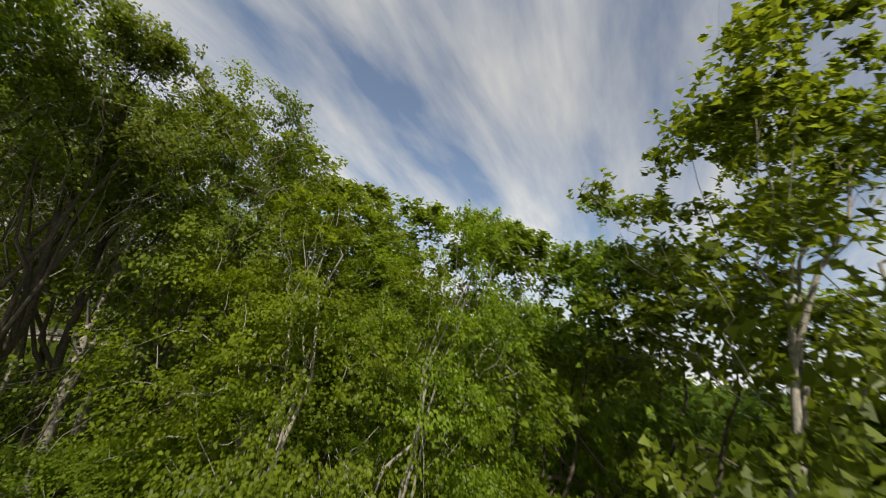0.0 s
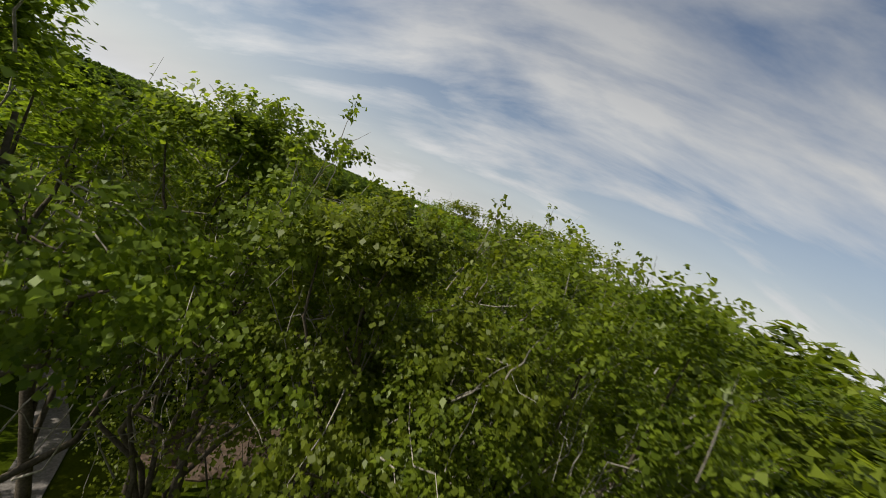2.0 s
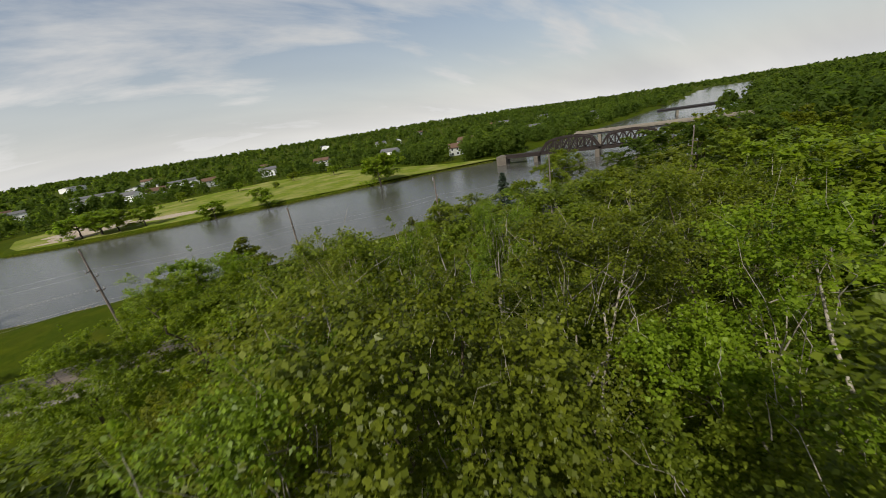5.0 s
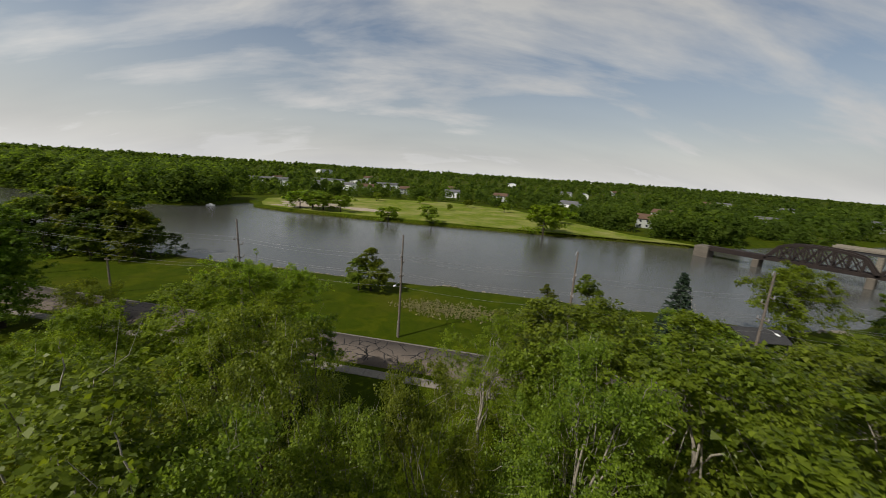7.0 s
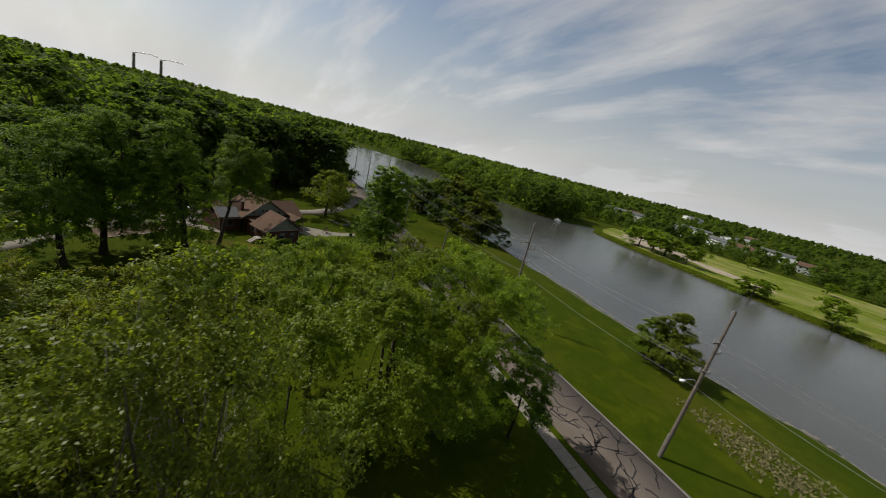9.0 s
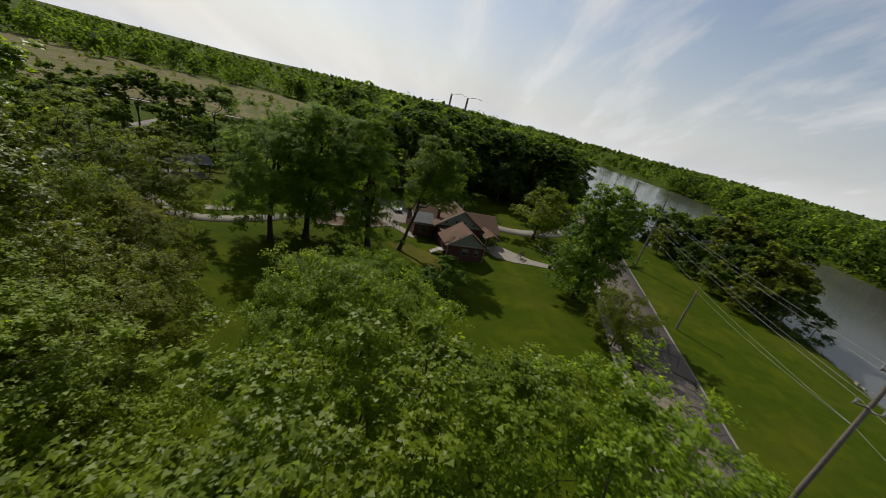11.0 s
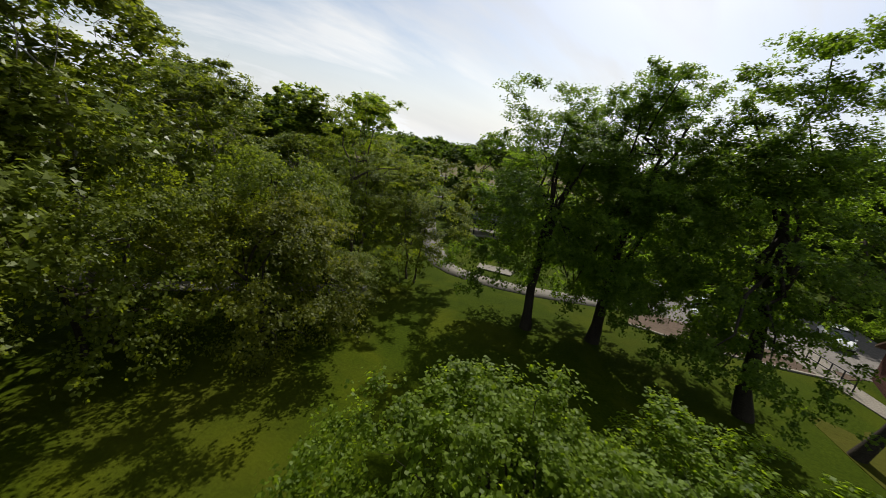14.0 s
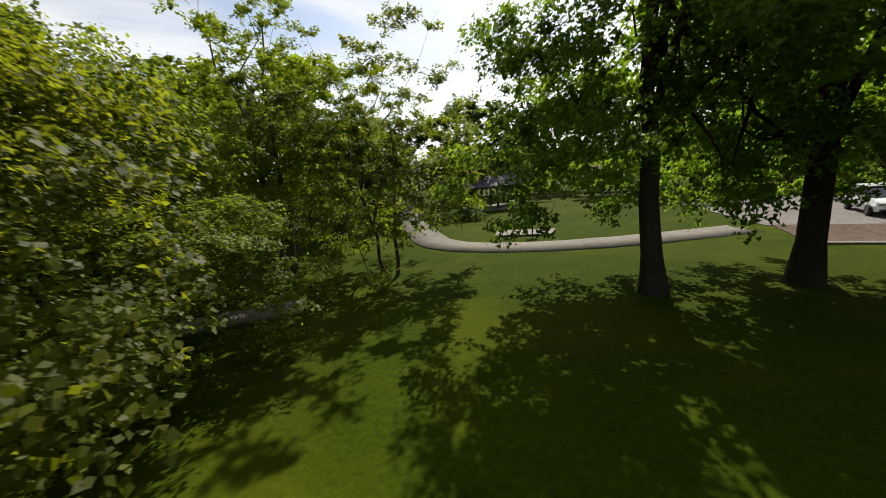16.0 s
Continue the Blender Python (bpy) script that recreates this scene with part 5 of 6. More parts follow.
def brick_wall(a, b, height, gaps=(), blinds=False):
    """A brick wall from a to b (u, w), 0.24 thick: mortar body with brick courses standing proud. gaps: (from, to, sill, head)."""
    a, b = Vector((a[0], a[1], 0)), Vector((b[0], b[1], 0))
    d = b - a
    ln = d.length
    turn = Matrix.Translation(a) @ Matrix.Rotation(math.atan2(d.y, d.x), 4, "Z")
    cuts = sorted({0.0, ln} | {g[0] for g in gaps} | {g[1] for g in gaps})
    bm = bmesh.new()
    for x0, x1 in zip(cuts[:-1], cuts[1:]):
        g = [q for q in gaps if q[0] <= x0 + 1e-6 and q[1] >= x1 - 1e-6]
        if g:
            if g[0][2] > 0.05:
                box(bm, (x0, 0, -0.1), (x1, 0.24, g[0][2]))
            box(bm, (x0, 0, g[0][3]), (x1, 0.24, height))
        else:
            box(bm, (x0, 0, -0.1), (x1, 0.24, height))
    bmesh.ops.transform(bm, matrix=turn, verts=bm.verts[:])
    wall = part("wall", bm, MORTAR, house)
    # courses of brick, each its own strip of stretchers
    n = int(height / 0.20)
    for i in range(n):
        z0 = i * 0.20 + 0.012
        bm = bmesh.new()
        x = -0.11 if i % 2 else 0.0
        while x < ln:
            x0, x1 = max(x, 0.0), min(x + 0.44, ln) - 0.018
            hole = any(g[0] - 0.02 < x1 and g[1] + 0.02 > x0 and g[2] < z0 + 0.18 and g[3] > z0 for g in gaps)
            if x1 - x0 > 0.05 and not hole:
                box(bm, (x0, -0.014, z0), (x1, 0.0, z0 + 0.176))
            x += 0.45
        bmesh.ops.transform(bm, matrix=turn, verts=bm.verts[:])
        tagged(part("brick_course", bm, BRICK, wall), kind="stuff")
    for x0, x1, z0, z1 in gaps:
        win = new("window" if z0 > 0.2 else "door")
        win.parent = house
        win.matrix_basis = turn
        for lo, hi in (((x0, 0.02, z0), (x0 + 0.07, 0.14, z1)), ((x1 - 0.07, 0.02, z0), (x1, 0.14, z1)), ((x0 + 0.07, 0.02, z0), (x1 - 0.07, 0.14, z0 + 0.07)), ((x0 + 0.07, 0.02, z1 - 0.07), (x1 - 0.07, 0.14, z1))):
            part("frame", boxed(lo, hi), FRAME_DULL, win)
        part("pane" if z0 > 0.2 else "leaf", boxed((x0 + 0.07, 0.07, z0 + 0.07), (x1 - 0.07, 0.10, z1 - 0.07)), GLASS if z0 > 0.2 else WOOD_RED, win)
        if blinds:
            part("blind", boxed((x0 + 0.07, 0.052, z0 + 0.45), (x1 - 0.07, 0.066, z1 - 0.07)), BLIND, win, "grey drawn blind")


def gable_end(u0, u1, w, eave, ridge, mat):
    """The boarded triangle under a gable, in overlapping boards."""
    end = new("gable_end")
    end.parent = house
    tagged(end, "grey boarded gable")
    um, n = (u0 + u1) / 2, 9
    for i in range(n):
        z0, z1 = eave + (ridge - eave) * i / n, eave + (ridge - eave) * (i + 1) / n
        k0, k1 = 1 - i / n, 1 - (i + 1) / n
        bm = bmesh.new()
        h = (u1 - u0) / 2
        v = [bm.verts.new(p) for p in ((um - h * k0, w - 0.03, z0), (um + h * k0, w - 0.03, z0), (um + h * k1, w - 0.006, z1), (um - h * k1, w - 0.006, z1), (um - h * k0, w + 0.1, z0), (um + h * k0, w + 0.1, z0), (um + h * k1, w + 0.1, z1), (um - h * k1, w + 0.1, z1))]
        bm.faces.new(v[:4])
        bm.faces.new((v[0], v[4], v[5], v[1]))
        bm.faces.new((v[7], v[6], v[5], v[4]))
        part("board", bm, mat, end)
    return end


# front wing
brick_wall((0.2, 0), (6.4, 0), 2.62, [(2.5, 3.5, 0.9, 2.0), (4.6, 5.3, 0.9, 1.9)], True)
brick_wall((6.4, 0.24), (6.4, 6.9), 2.62)
brick_wall((0.44, 6.9), (0.44, 0.24), 2.62, [(1.6, 2.6, 0.9, 2.0)])
gable("roof", 0.2, 6.4, 0.0, 4.6, 2.62, 4.75, 0.55)
# low flat link behind the front wing
part("link_roof", boxed((0.2, 4.6, 2.62), (6.4, 7.0, 2.8), 0.02), SHINGLE, house)
gable_end(0.3, 6.3, -0.02, 2.62, 4.7, GABLE_GREY)
part("gable_beam", boxed((-0.2, -0.30, 2.40), (6.8, -0.04, 2.60), 0.01), TRIM, house)
# middle block with the raised gable
brick_wall((0.0, 7.0), (8.4, 7.0), 3.1)
brick_wall((8.4, 7.24), (8.4, 14.0), 3.1, [(1.2, 2.6, 0.9, 2.1)])
brick_wall((8.4, 14.24), (-0.2, 14.24), 3.1)
gable("roof", -0.2, 8.4, 6.9, 14.2, 3.1, 5.95, 0.45)
vented = gable_end(-0.1, 8.3, 6.9, 3.1, 5.9, GABLE_GREY)
for i, uu in enumerate((1.5, 3.3, 4.1, 4.9, 6.6)):
    part("vent", boxed((uu - 0.2, 6.82, 3.55 + (0.25 if 0 < i < 4 else 0)), (uu + 0.2, 6.92, 3.9 + (0.25 if 0 < i < 4 else 0)), 0.01), DARK_METAL, vented, "dark square vent")
# long rear block, ridge across
brick_wall((-3.6, 8.0), (0.0, 8.0), 2.75, [(1.2, 2.2, 0.9, 2.0)])
brick_wall((-3.6, 14.6), (-3.6, 8.24), 2.75)
brick_wall((12.0, 14.6), (-3.4, 14.6), 2.75)
gable("roof", -3.6, 12.0, 8.0, 14.6, 2.75, 4.75, 0.5, "u")
# pale grey roofing on the low slope of the side block
K = 2.0 / 3.3
part("grey_roofing", slab([(-4.0, 7.55, 2.75 - K * 0.45 + 0.19), (-0.3, 7.55, 2.75 - K * 0.45 + 0.19), (-0.3, 9.7, 2.75 + K * 1.7 + 0.19), (-4.0, 9.7, 2.75 + K * 1.7 + 0.19)], 0.04), LOW_ROOF, house, "pale grey low-slope roofing")
# porch
gable("porch_roof", 8.5, 10.8, 4.6, 9.0, 2.65, 3.2, 0.3, "w")
for uu, ww in ((10.6, 4.7), (10.6, 7.2), (8.7, 4.7)):
    part("porch_post", boxed((uu - 0.09, ww - 0.09, 0), (uu + 0.09, ww + 0.09, 2.62), 0.015), TRIM, house)
chim = part("chimney", boxed((0.15, 8.5, 2.9), (0.6, 8.95, 5.25), 0.02), BRICK, house)
part("chimney_cap", boxed((0.1, 8.45, 5.25), (0.65, 9.0, 5.34), 0.02), CONCRETE, chim)
v, q = tube([(5.2, 10.6, 4.4), (5.2, 10.6, 6.3)], [0.08, 0.08], 8)
put("flue", soup("flue", v, q, STEEL_GREY), house)
part("downpipe", boxed((0.08, -0.12, 0), (0.18, -0.02, 2.5)), TRIM, house)
part("downpipe", boxed((6.42, -0.12, 0), (6.52, -0.02, 2.5)), TRIM, house)

# steps at the side of the house
steps = tagged(new("garden_steps"), "pale weathered wooden steps against the brick wall", "steps")
steps.matrix_basis = HOUSE_M
for i in range(4):
    part("tread", boxed((-1.9 + i * 0.32, 1.2, 0.14 + i * 0.17), (-1.55 + i * 0.32, 2.3, 0.19 + i * 0.17), 0.01), WOOD_GREY, steps)
for ww in (1.2, 2.24):
    part("stringer", board_along((-1.9, ww, 0.06), (-0.6, ww, 0.72), 0.06, 0.2), WOOD_GREY, steps)
part("landing", boxed((-0.7, 1.1, 0.72), (0.38, 2.4, 0.8), 0.01), WOOD_GREY, steps)

# dark railing at the rear walk
rail = tagged(new("railing"), "dark metal railing beside the rear walk", "railing")
for i in range(5):
    part("post", boxed((i * 0.9 - 0.03, -0.03, 0), (i * 0.9 + 0.03, 0.03, 1.1)), DARK_METAL, rail)
for z in (0.5, 1.05):
    part("bar", boxed((-0.03, -0.025, z), (3.63, 0.025, z + 0.05)), DARK_METAL, rail)
rail.matrix_basis = pose(-75.2, -20.0, 0.06, 0, 0, -70)


# ---- garden things near the house ----
def bench(mat):
    b = tagged(new("garden_swing"), "red-brown wooden garden swing bench standing on the walk", "bench")
    for x in (-0.8, 0.8):
        part("side_frame", board_along((x, -0.5, 0), (x, 0, 1.35), 0.07, 0.07), mat, b)
        part("side_frame", board_along((x, 0.5, 0), (x, 0, 1.35), 0.07, 0.07), mat, b)
    part("top_rail", boxed((-0.9, -0.05, 1.31), (0.9, 0.05, 1.43), 0.01), mat, b)
    for i in range(4):
        part("seat_slat", boxed((-0.68, -0.25 + i * 0.13, 0.48), (0.68, -0.15 + i * 0.13, 0.51)), mat, b)
        part("back_slat", boxed((-0.68, 0.28, 0.6 + i * 0.14), (0.68, 0.31, 0.7 + i * 0.14)), mat, b)
    return b


bench(WOOD_RED).matrix_basis = pose(-94.0, -8.2, 0.09, 0, 0, 25)
tub = tagged(new("planter"), "small dark planter with a low shrub by the walk", "planter")
v, q = tube([(0, 0, 0), (0, 0, 0.1), (0, 0, 0.45), (0, 0, 0.5)], [0.24, 0.28, 0.36, 0.33], 12)
put("pot", soup("pot", v, q, DARK_METAL), tub)
put("shrub", tris("shrub", leaves(np.random.default_rng(5), np.array([[0, 0, 0.65], [0.1, 0.1, 0.8]]), np.array([0.35, 0.3]), 500, 0.08), LEAF_MAPLE), tub)
tub.matrix_basis = pose(-97.6, -4.2, 0.02)
# a kidney-shaped pale border with stones and low plants
border = tagged(new("rock_border"), "low pale stone border round a flower bed on the lawn", "stone border")
for i in range(22):
    a = math.radians(-100 + i * 10.5)
    bm = bmesh.new()
    bmesh.ops.create_icosphere(bm, subdivisions=1, radius=0.34)
    rr = np.random.default_rng(900 + i)
    for vv in bm.verts:
        vv.co = Vector((vv.co.x * 1.25, vv.co.y * 0.9, vv.co.z * 0.6)) * float(rr.uniform(0.85, 1.15))
        vv.co += Vector((math.cos(a) * 3.0, math.sin(a) * 2.0, 0.08))
    part("stone", bm, STONE, border)
put("bedding", tris("bedding", leaves(np.random.default_rng(6), np.array([[x * 0.8, y * 0.8, 0.3] for x in (-2.2, -1.1, 0, 1.1, 2.2) for y in (-0.8, 0.1, 0.9)]), np.full(15, 0.6), 2600, 0.12), LEAF_MAPLE), border, "low dark green plants", kind="stuff")
border.matrix_basis = pose(-105.6, -12.6, 0, 0, 0, 62)

# ---- parked cars ----
def car(paint, label):
    """A hatchback-like car, nose towards +x."""
    c = tagged(new("car"), label, "car", "parked cars")
    # outline of the body from the side: x, half width, bottom, top
    sec = [(-2.15, 0.70, 0.45, 0.80), (-2.05, 0.80, 0.30, 0.98), (-1.4, 0.88, 0.24, 1.02), (-0.4, 0.90, 0.22, 0.98), (0.6, 0.90, 0.22, 0.97), (1.2, 0.88, 0.24, 0.93), (1.85, 0.82, 0.28, 0.82), (2.15, 0.66, 0.38, 0.64)]
    bm = bmesh.new()
    rings = []
    for x, w, lo, hi in sec:
        rings.append([bm.verts.new(p) for p in ((x, -w * 0.9, lo), (x, -w, (lo + hi) / 2), (x, -w * 0.92, hi), (x, w * 0.92, hi), (x, w, (lo + hi) / 2), (x, w * 0.9, lo))])
    for a, b in zip(rings[:-1], rings[1:]):
        for k in range(6):
            bm.faces.new((a[k], a[(k + 1) % 6], b[(k + 1) % 6], b[k]))
    bm.faces.new(rings[0][::-1])
    bm.faces.new(rings[-1])
    bmesh.ops.recalc_face_normals(bm, faces=bm.faces[:])
    body = part("body", bm, paint, c)
    bm = bmesh.new()
    cab = [(-1.95, 0.72, 0.96), (-1.35, 0.66, 1.44), (-0.3, 0.66, 1.50), (0.35, 0.64, 1.40), (1.15, 0.74, 0.93)]
    top_r = [[bm.verts.new((x, -w, z)), bm.verts.new((x, w, z))] for x, w, z in cab]
    low_r = [[bm.verts.new((x, -0.82, 0.94)), bm.verts.new((x, 0.82, 0.94))] for x, w, z in cab]
    for a, b in zip(top_r[:-1], top_r[1:]):
        bm.faces.new((a[0], a[1], b[1], b[0]))
    for k in (0, 1):
        for i in range(4):
            f = (top_r[i][k], top_r[i + 1][k], low_r[i + 1][k], low_r[i][k])
            bm.faces.new(f if k else f[::-1])
    bmesh.ops.recalc_face_normals(bm, faces=bm.faces[:])
    part("cabin_glass", bm, GLASS, c, "dark glass")
    part("roof", boxed((-1.3, -0.63, 1.47), (0.25, 0.63, 1.535), 0.03), paint, c)
    for x in (-1.33, 1.30):
        for y in (-0.82, 0.82):
            wheel = part("wheel", bmesh.new(), BLACK, c)
            v, q = tube([(x, y - 0.11, 0.32), (x, y - 0.09, 0.32), (x, y + 0.09, 0.32), (x, y + 0.11, 0.32)], [0.25, 0.32, 0.32, 0.25], 16)
            put("tyre", soup("tyre", v, q, BLACK), wheel)
            v, q = tube([(x, y - 0.115, 0.32), (x, y + 0.115, 0.32)], [0.20, 0.20], 12)
            put("rim", soup("rim", v, q, STEEL_GREY), wheel)
    for y in (-0.6, 0.6):
        part("headlight", boxed((1.98, y - 0.17, 0.62), (2.12, y + 0.17, 0.76), 0.03), CERAMIC, c, "clear headlight")
        part("tail_light", boxed((-2.14, y - 0.12, 0.72), (-2.04, y + 0.12, 0.9), 0.02), WOOD_RED, c, "dark red tail light")
    part("grille", boxed((2.08, -0.42, 0.46), (2.16, 0.42, 0.60), 0.01), BLACK, c)
    part("bumper", boxed((1.98, -0.72, 0.30), (2.20, 0.72, 0.44), 0.04), BLACK, c)
    for y in (-0.93, 0.93):
        part("mirror", boxed((0.72, y - 0.08, 0.95), (0.9, y + 0.08, 1.08), 0.02), paint, c)
    return c


c1 = car(PAINT_WHITE, "white parked car with dark windows in the gravel lot")
c1.matrix_basis = pose(-67.9, -28.2, 0.075, 0, 0, 78)
copy_thing(c1, pose(-71.9, -28.4, 0.075, 0, 0, 70))
copy_thing(c1, pose(-79.0, -30.5, 0.075, 0, 0, 80))
tagged(copy_thing(c1, pose(-44.0, -52.0, 0.06, 0, 0, 10)), "white parked car beyond the path")


# ---- open picnic shelter ----
def shelter(label, w, d, h, roof_mat):
    s = tagged(new("picnic_shelter"), label, "shelter")
    for x in (-w / 2, 0, w / 2):
        for y in (-d / 2, d / 2):
            part("post", boxed((x - 0.1, y - 0.1, 0), (x + 0.1, y + 0.1, h), 0.02), DARK_METAL, s)
    for sgn in (-1, 1):
        part("roof", slab([(-w / 2 - 0.5, sgn * (d / 2 + 0.5), h - 0.1), (w / 2 + 0.5, sgn * (d / 2 + 0.5), h - 0.1), (w / 2 + 0.5, 0, h + 1.0), (-w / 2 - 0.5, 0, h + 1.0)], 0.12), roof_mat, s)
    part("beam", boxed((-w / 2, -d / 2 - 0.08, h - 0.22), (w / 2, -d / 2 + 0.08, h), 0.01), DARK_METAL, s)
    part("beam", boxed((-w / 2, d / 2 - 0.08, h - 0.22), (w / 2, d / 2 + 0.08, h), 0.01), DARK_METAL, s)
    part("slab", boxed((-w / 2 - 0.4, -d / 2 - 0.4, -0.1), (w / 2 + 0.4, d / 2 + 0.4, 0.1), 0.02), CONCRETE, s)
    return s


shelter("dark open picnic shelter on the lawn", 6.0, 4.5, 2.5, ROOF_GREY).matrix_basis = pose(-43.5, -41.5, 0, 0, 0, 20)
shelter("small shelter with a dark grey roof near the bank", 6.5, 5.5, 2.5, ROOF_DARK).matrix_basis = pose(-35.3, 101.8, 0, 0, 0, 50)
sign = tagged(new("small_sign"), "small dark sign on a thin post", "sign")
part("post", boxed((-0.04, -0.04, 0), (0.04, 0.04, 1.5)), DARK_METAL, sign)
part("plate", boxed((-0.35, -0.03, 1.0), (0.35, 0.03, 1.5), 0.01), DARK_METAL, sign)
sign.matrix_basis = pose(-49.0, -24.6, 0.08, 0, 0, 15)


# ---- spruce ----
def spruce(h, r, seed):
    g = np.random.default_rng(seed)
    s = tagged(new("spruce_tree"), "dark blue-green pointed spruce", "tree")
    v, q = tube([(0, 0, -0.2), (0, 0, h * 0.5), (0, 0, h * 0.98)], [0.22, 0.13, 0.03], 8)
    put("trunk", soup("trunk", v, q, BARK_DARK), s)
    cs, rs = [], []
    for i in range(30):
        z = 0.6 + (h - 0.9) * (i / 29.0) ** 0.9
        rr = r * (1 - z / h) ** 0.85 + 0.12
        n = max(4, int(10 * rr / r) + 3)
        for k in range(n):
            a = k * 6.283 / n + g.uniform(0, 1.2)
            for t in (0.45, 0.8, 1.0):
                cs.append((math.cos(a) * rr * t, math.sin(a) * rr * t, z - 0.35 * rr * t + g.normal() * 0.1))
                rs.append(0.30 + 0.25 * (1 - z / h))
    put("crown", tris("crown", leaves(g, np.array(cs), np.array(rs), 16000, 0.2, 0.3, np.array([0, 0, 0.0]), 0.45), NEEDLE), s)
    return s


sp = spruce(13.0, 3.6, 3)
sp.matrix_basis = pose(-41.5, 87.0, 0)
red = tree("copper_bush", 81, 5.6, (3.6, 3.2), 0.2, RUST_LEAF, BARK_DARK, 5000, 0.25, 60, 0.8, "reddish-brown leafed bush near the shelter", "bush", trunk_r=0.1, forks=3, twigs=0, under=-0.95)
red.matrix_basis = pose(-9.2, 113.0, 0)
copy_thing(red, pose(-5.0, 118.5, 0, 0, 0, 80))


# ---- railway truss bridge across the river ----
def bar(a, b, w, h=None):
    return board_along(a, b, w, h or w)


bridge = tagged(new("railway_bridge"), "long dark rusted steel truss railway bridge over the river", "bridge")
BY, BX0, BX1, BZ = 200.0, -57.0, -5.0, 2.4
for y in (BY - 2.6, BY + 2.6):
    part("bottom_chord", bar((BX0, y, BZ), (BX1, y, BZ), 0.8, 1.2), RUST, bridge)
    # two spans side by side, each with its own humped top
    for x0, x1 in ((BX0, -30.0), (-30.0, BX1)):
        n = 8
        xs = np.linspace(x0, x1, n + 1)
        hh = [0, 4.9, 5.9, 6.3, 6.4, 6.3, 5.9, 4.9, 0]
        for i in range(n):
            part("top_chord", bar((xs[i], y, BZ + hh[i]), (xs[i + 1], y, BZ + hh[i + 1]), 0.8, 0.8), RUST, bridge)
            if 0 < i:
                part("upright", bar((xs[i], y, BZ), (xs[i], y, BZ + hh[i]), 0.5), RUST, bridge)
            if 0 < i < n - 1:
                part("diagonal", bar((xs[i], y, BZ), (xs[i + 1], y, BZ + hh[i + 1]), 0.4), RUST, bridge)
                part("diagonal", bar((xs[i], y, BZ + hh[i]), (xs[i + 1], y, BZ), 0.4), RUST, bridge)
for i in range(21):
    x = BX0 + (BX1 - BX0) * i / 20
    part("cross_beam", bar((x, BY - 2.6, BZ + 0.3), (x, BY + 2.6, BZ + 0.3), 0.3), RUST, bridge)
part("floor_system", boxed((BX0, BY - 2.2, BZ - 0.5), (BX1, BY + 2.2, BZ + 0.35), 0.03), RUST, bridge)
part("deck", boxed((BX0 - 18, BY - 1.6, BZ + 0.4), (BX1 + 30, BY + 1.6, BZ + 0.75), 0.03), RUST, bridge)
for y in (BY - 1.9, BY + 1.9):
    part("girder", boxed((BX0 - 18, y - 0.15, BZ - 1.0), (BX0, y + 0.15, BZ + 0.6), 0.02), RUST, bridge)
for x in (BX0 - 2, BX0 + 26, BX1 + 1, BX1 + 14):
    part("pier", boxed((x - 1.0, BY - 3.4, -4.5), (x + 1.0, BY + 3.4, BZ - 0.4 if x > BX0 else BZ - 1.0), 0.2), OLD_CONCRETE, bridge)
part("abutment", boxed((BX0 - 22, BY - 3.6, -3), (BX0 - 17, BY + 3.6, BZ + 0.5), 0.15), OLD_CONCRETE, bridge)


def girder_bridge(label, x0, x1, y, z, parapet, piers):
    g = tagged(new("road_bridge"), label, "bridge")
    part("deck", boxed((x0, y - 4, z - 0.5), (x1, y + 4, z), 0.05), RUST if not parapet else CONCRETE, g)
    for yy in (y - 4, y + 4):
        part("parapet", boxed((x0, yy - 0.15, z), (x1, yy + 0.15, z + 0.7), 0.03), CONCRETE if parapet else DARK_METAL, g)
        part("girder", boxed((x0, yy - 0.2 + (0.6 if yy < y else -0.6), z - 1.6), (x1, yy + 0.2 + (0.6 if yy < y else -0.6), z - 0.5), 0.02), DARK_METAL, g)
    for i in range(piers):
        x = x0 + (x1 - x0) * (i + 0.5) / piers
        part("pier", boxed((x - 0.9, y - 3.6, -4.5), (x + 0.9, y + 3.6, z - 1.5), 0.15), STONE, g)
    return g


girder_bridge("road bridge with pale parapets beyond the truss", -46, 60, 242, 6.2, True, 4)
girder_bridge("low dark girder bridge farther upstream", 3, 150, 395, 4.4, False, 5)


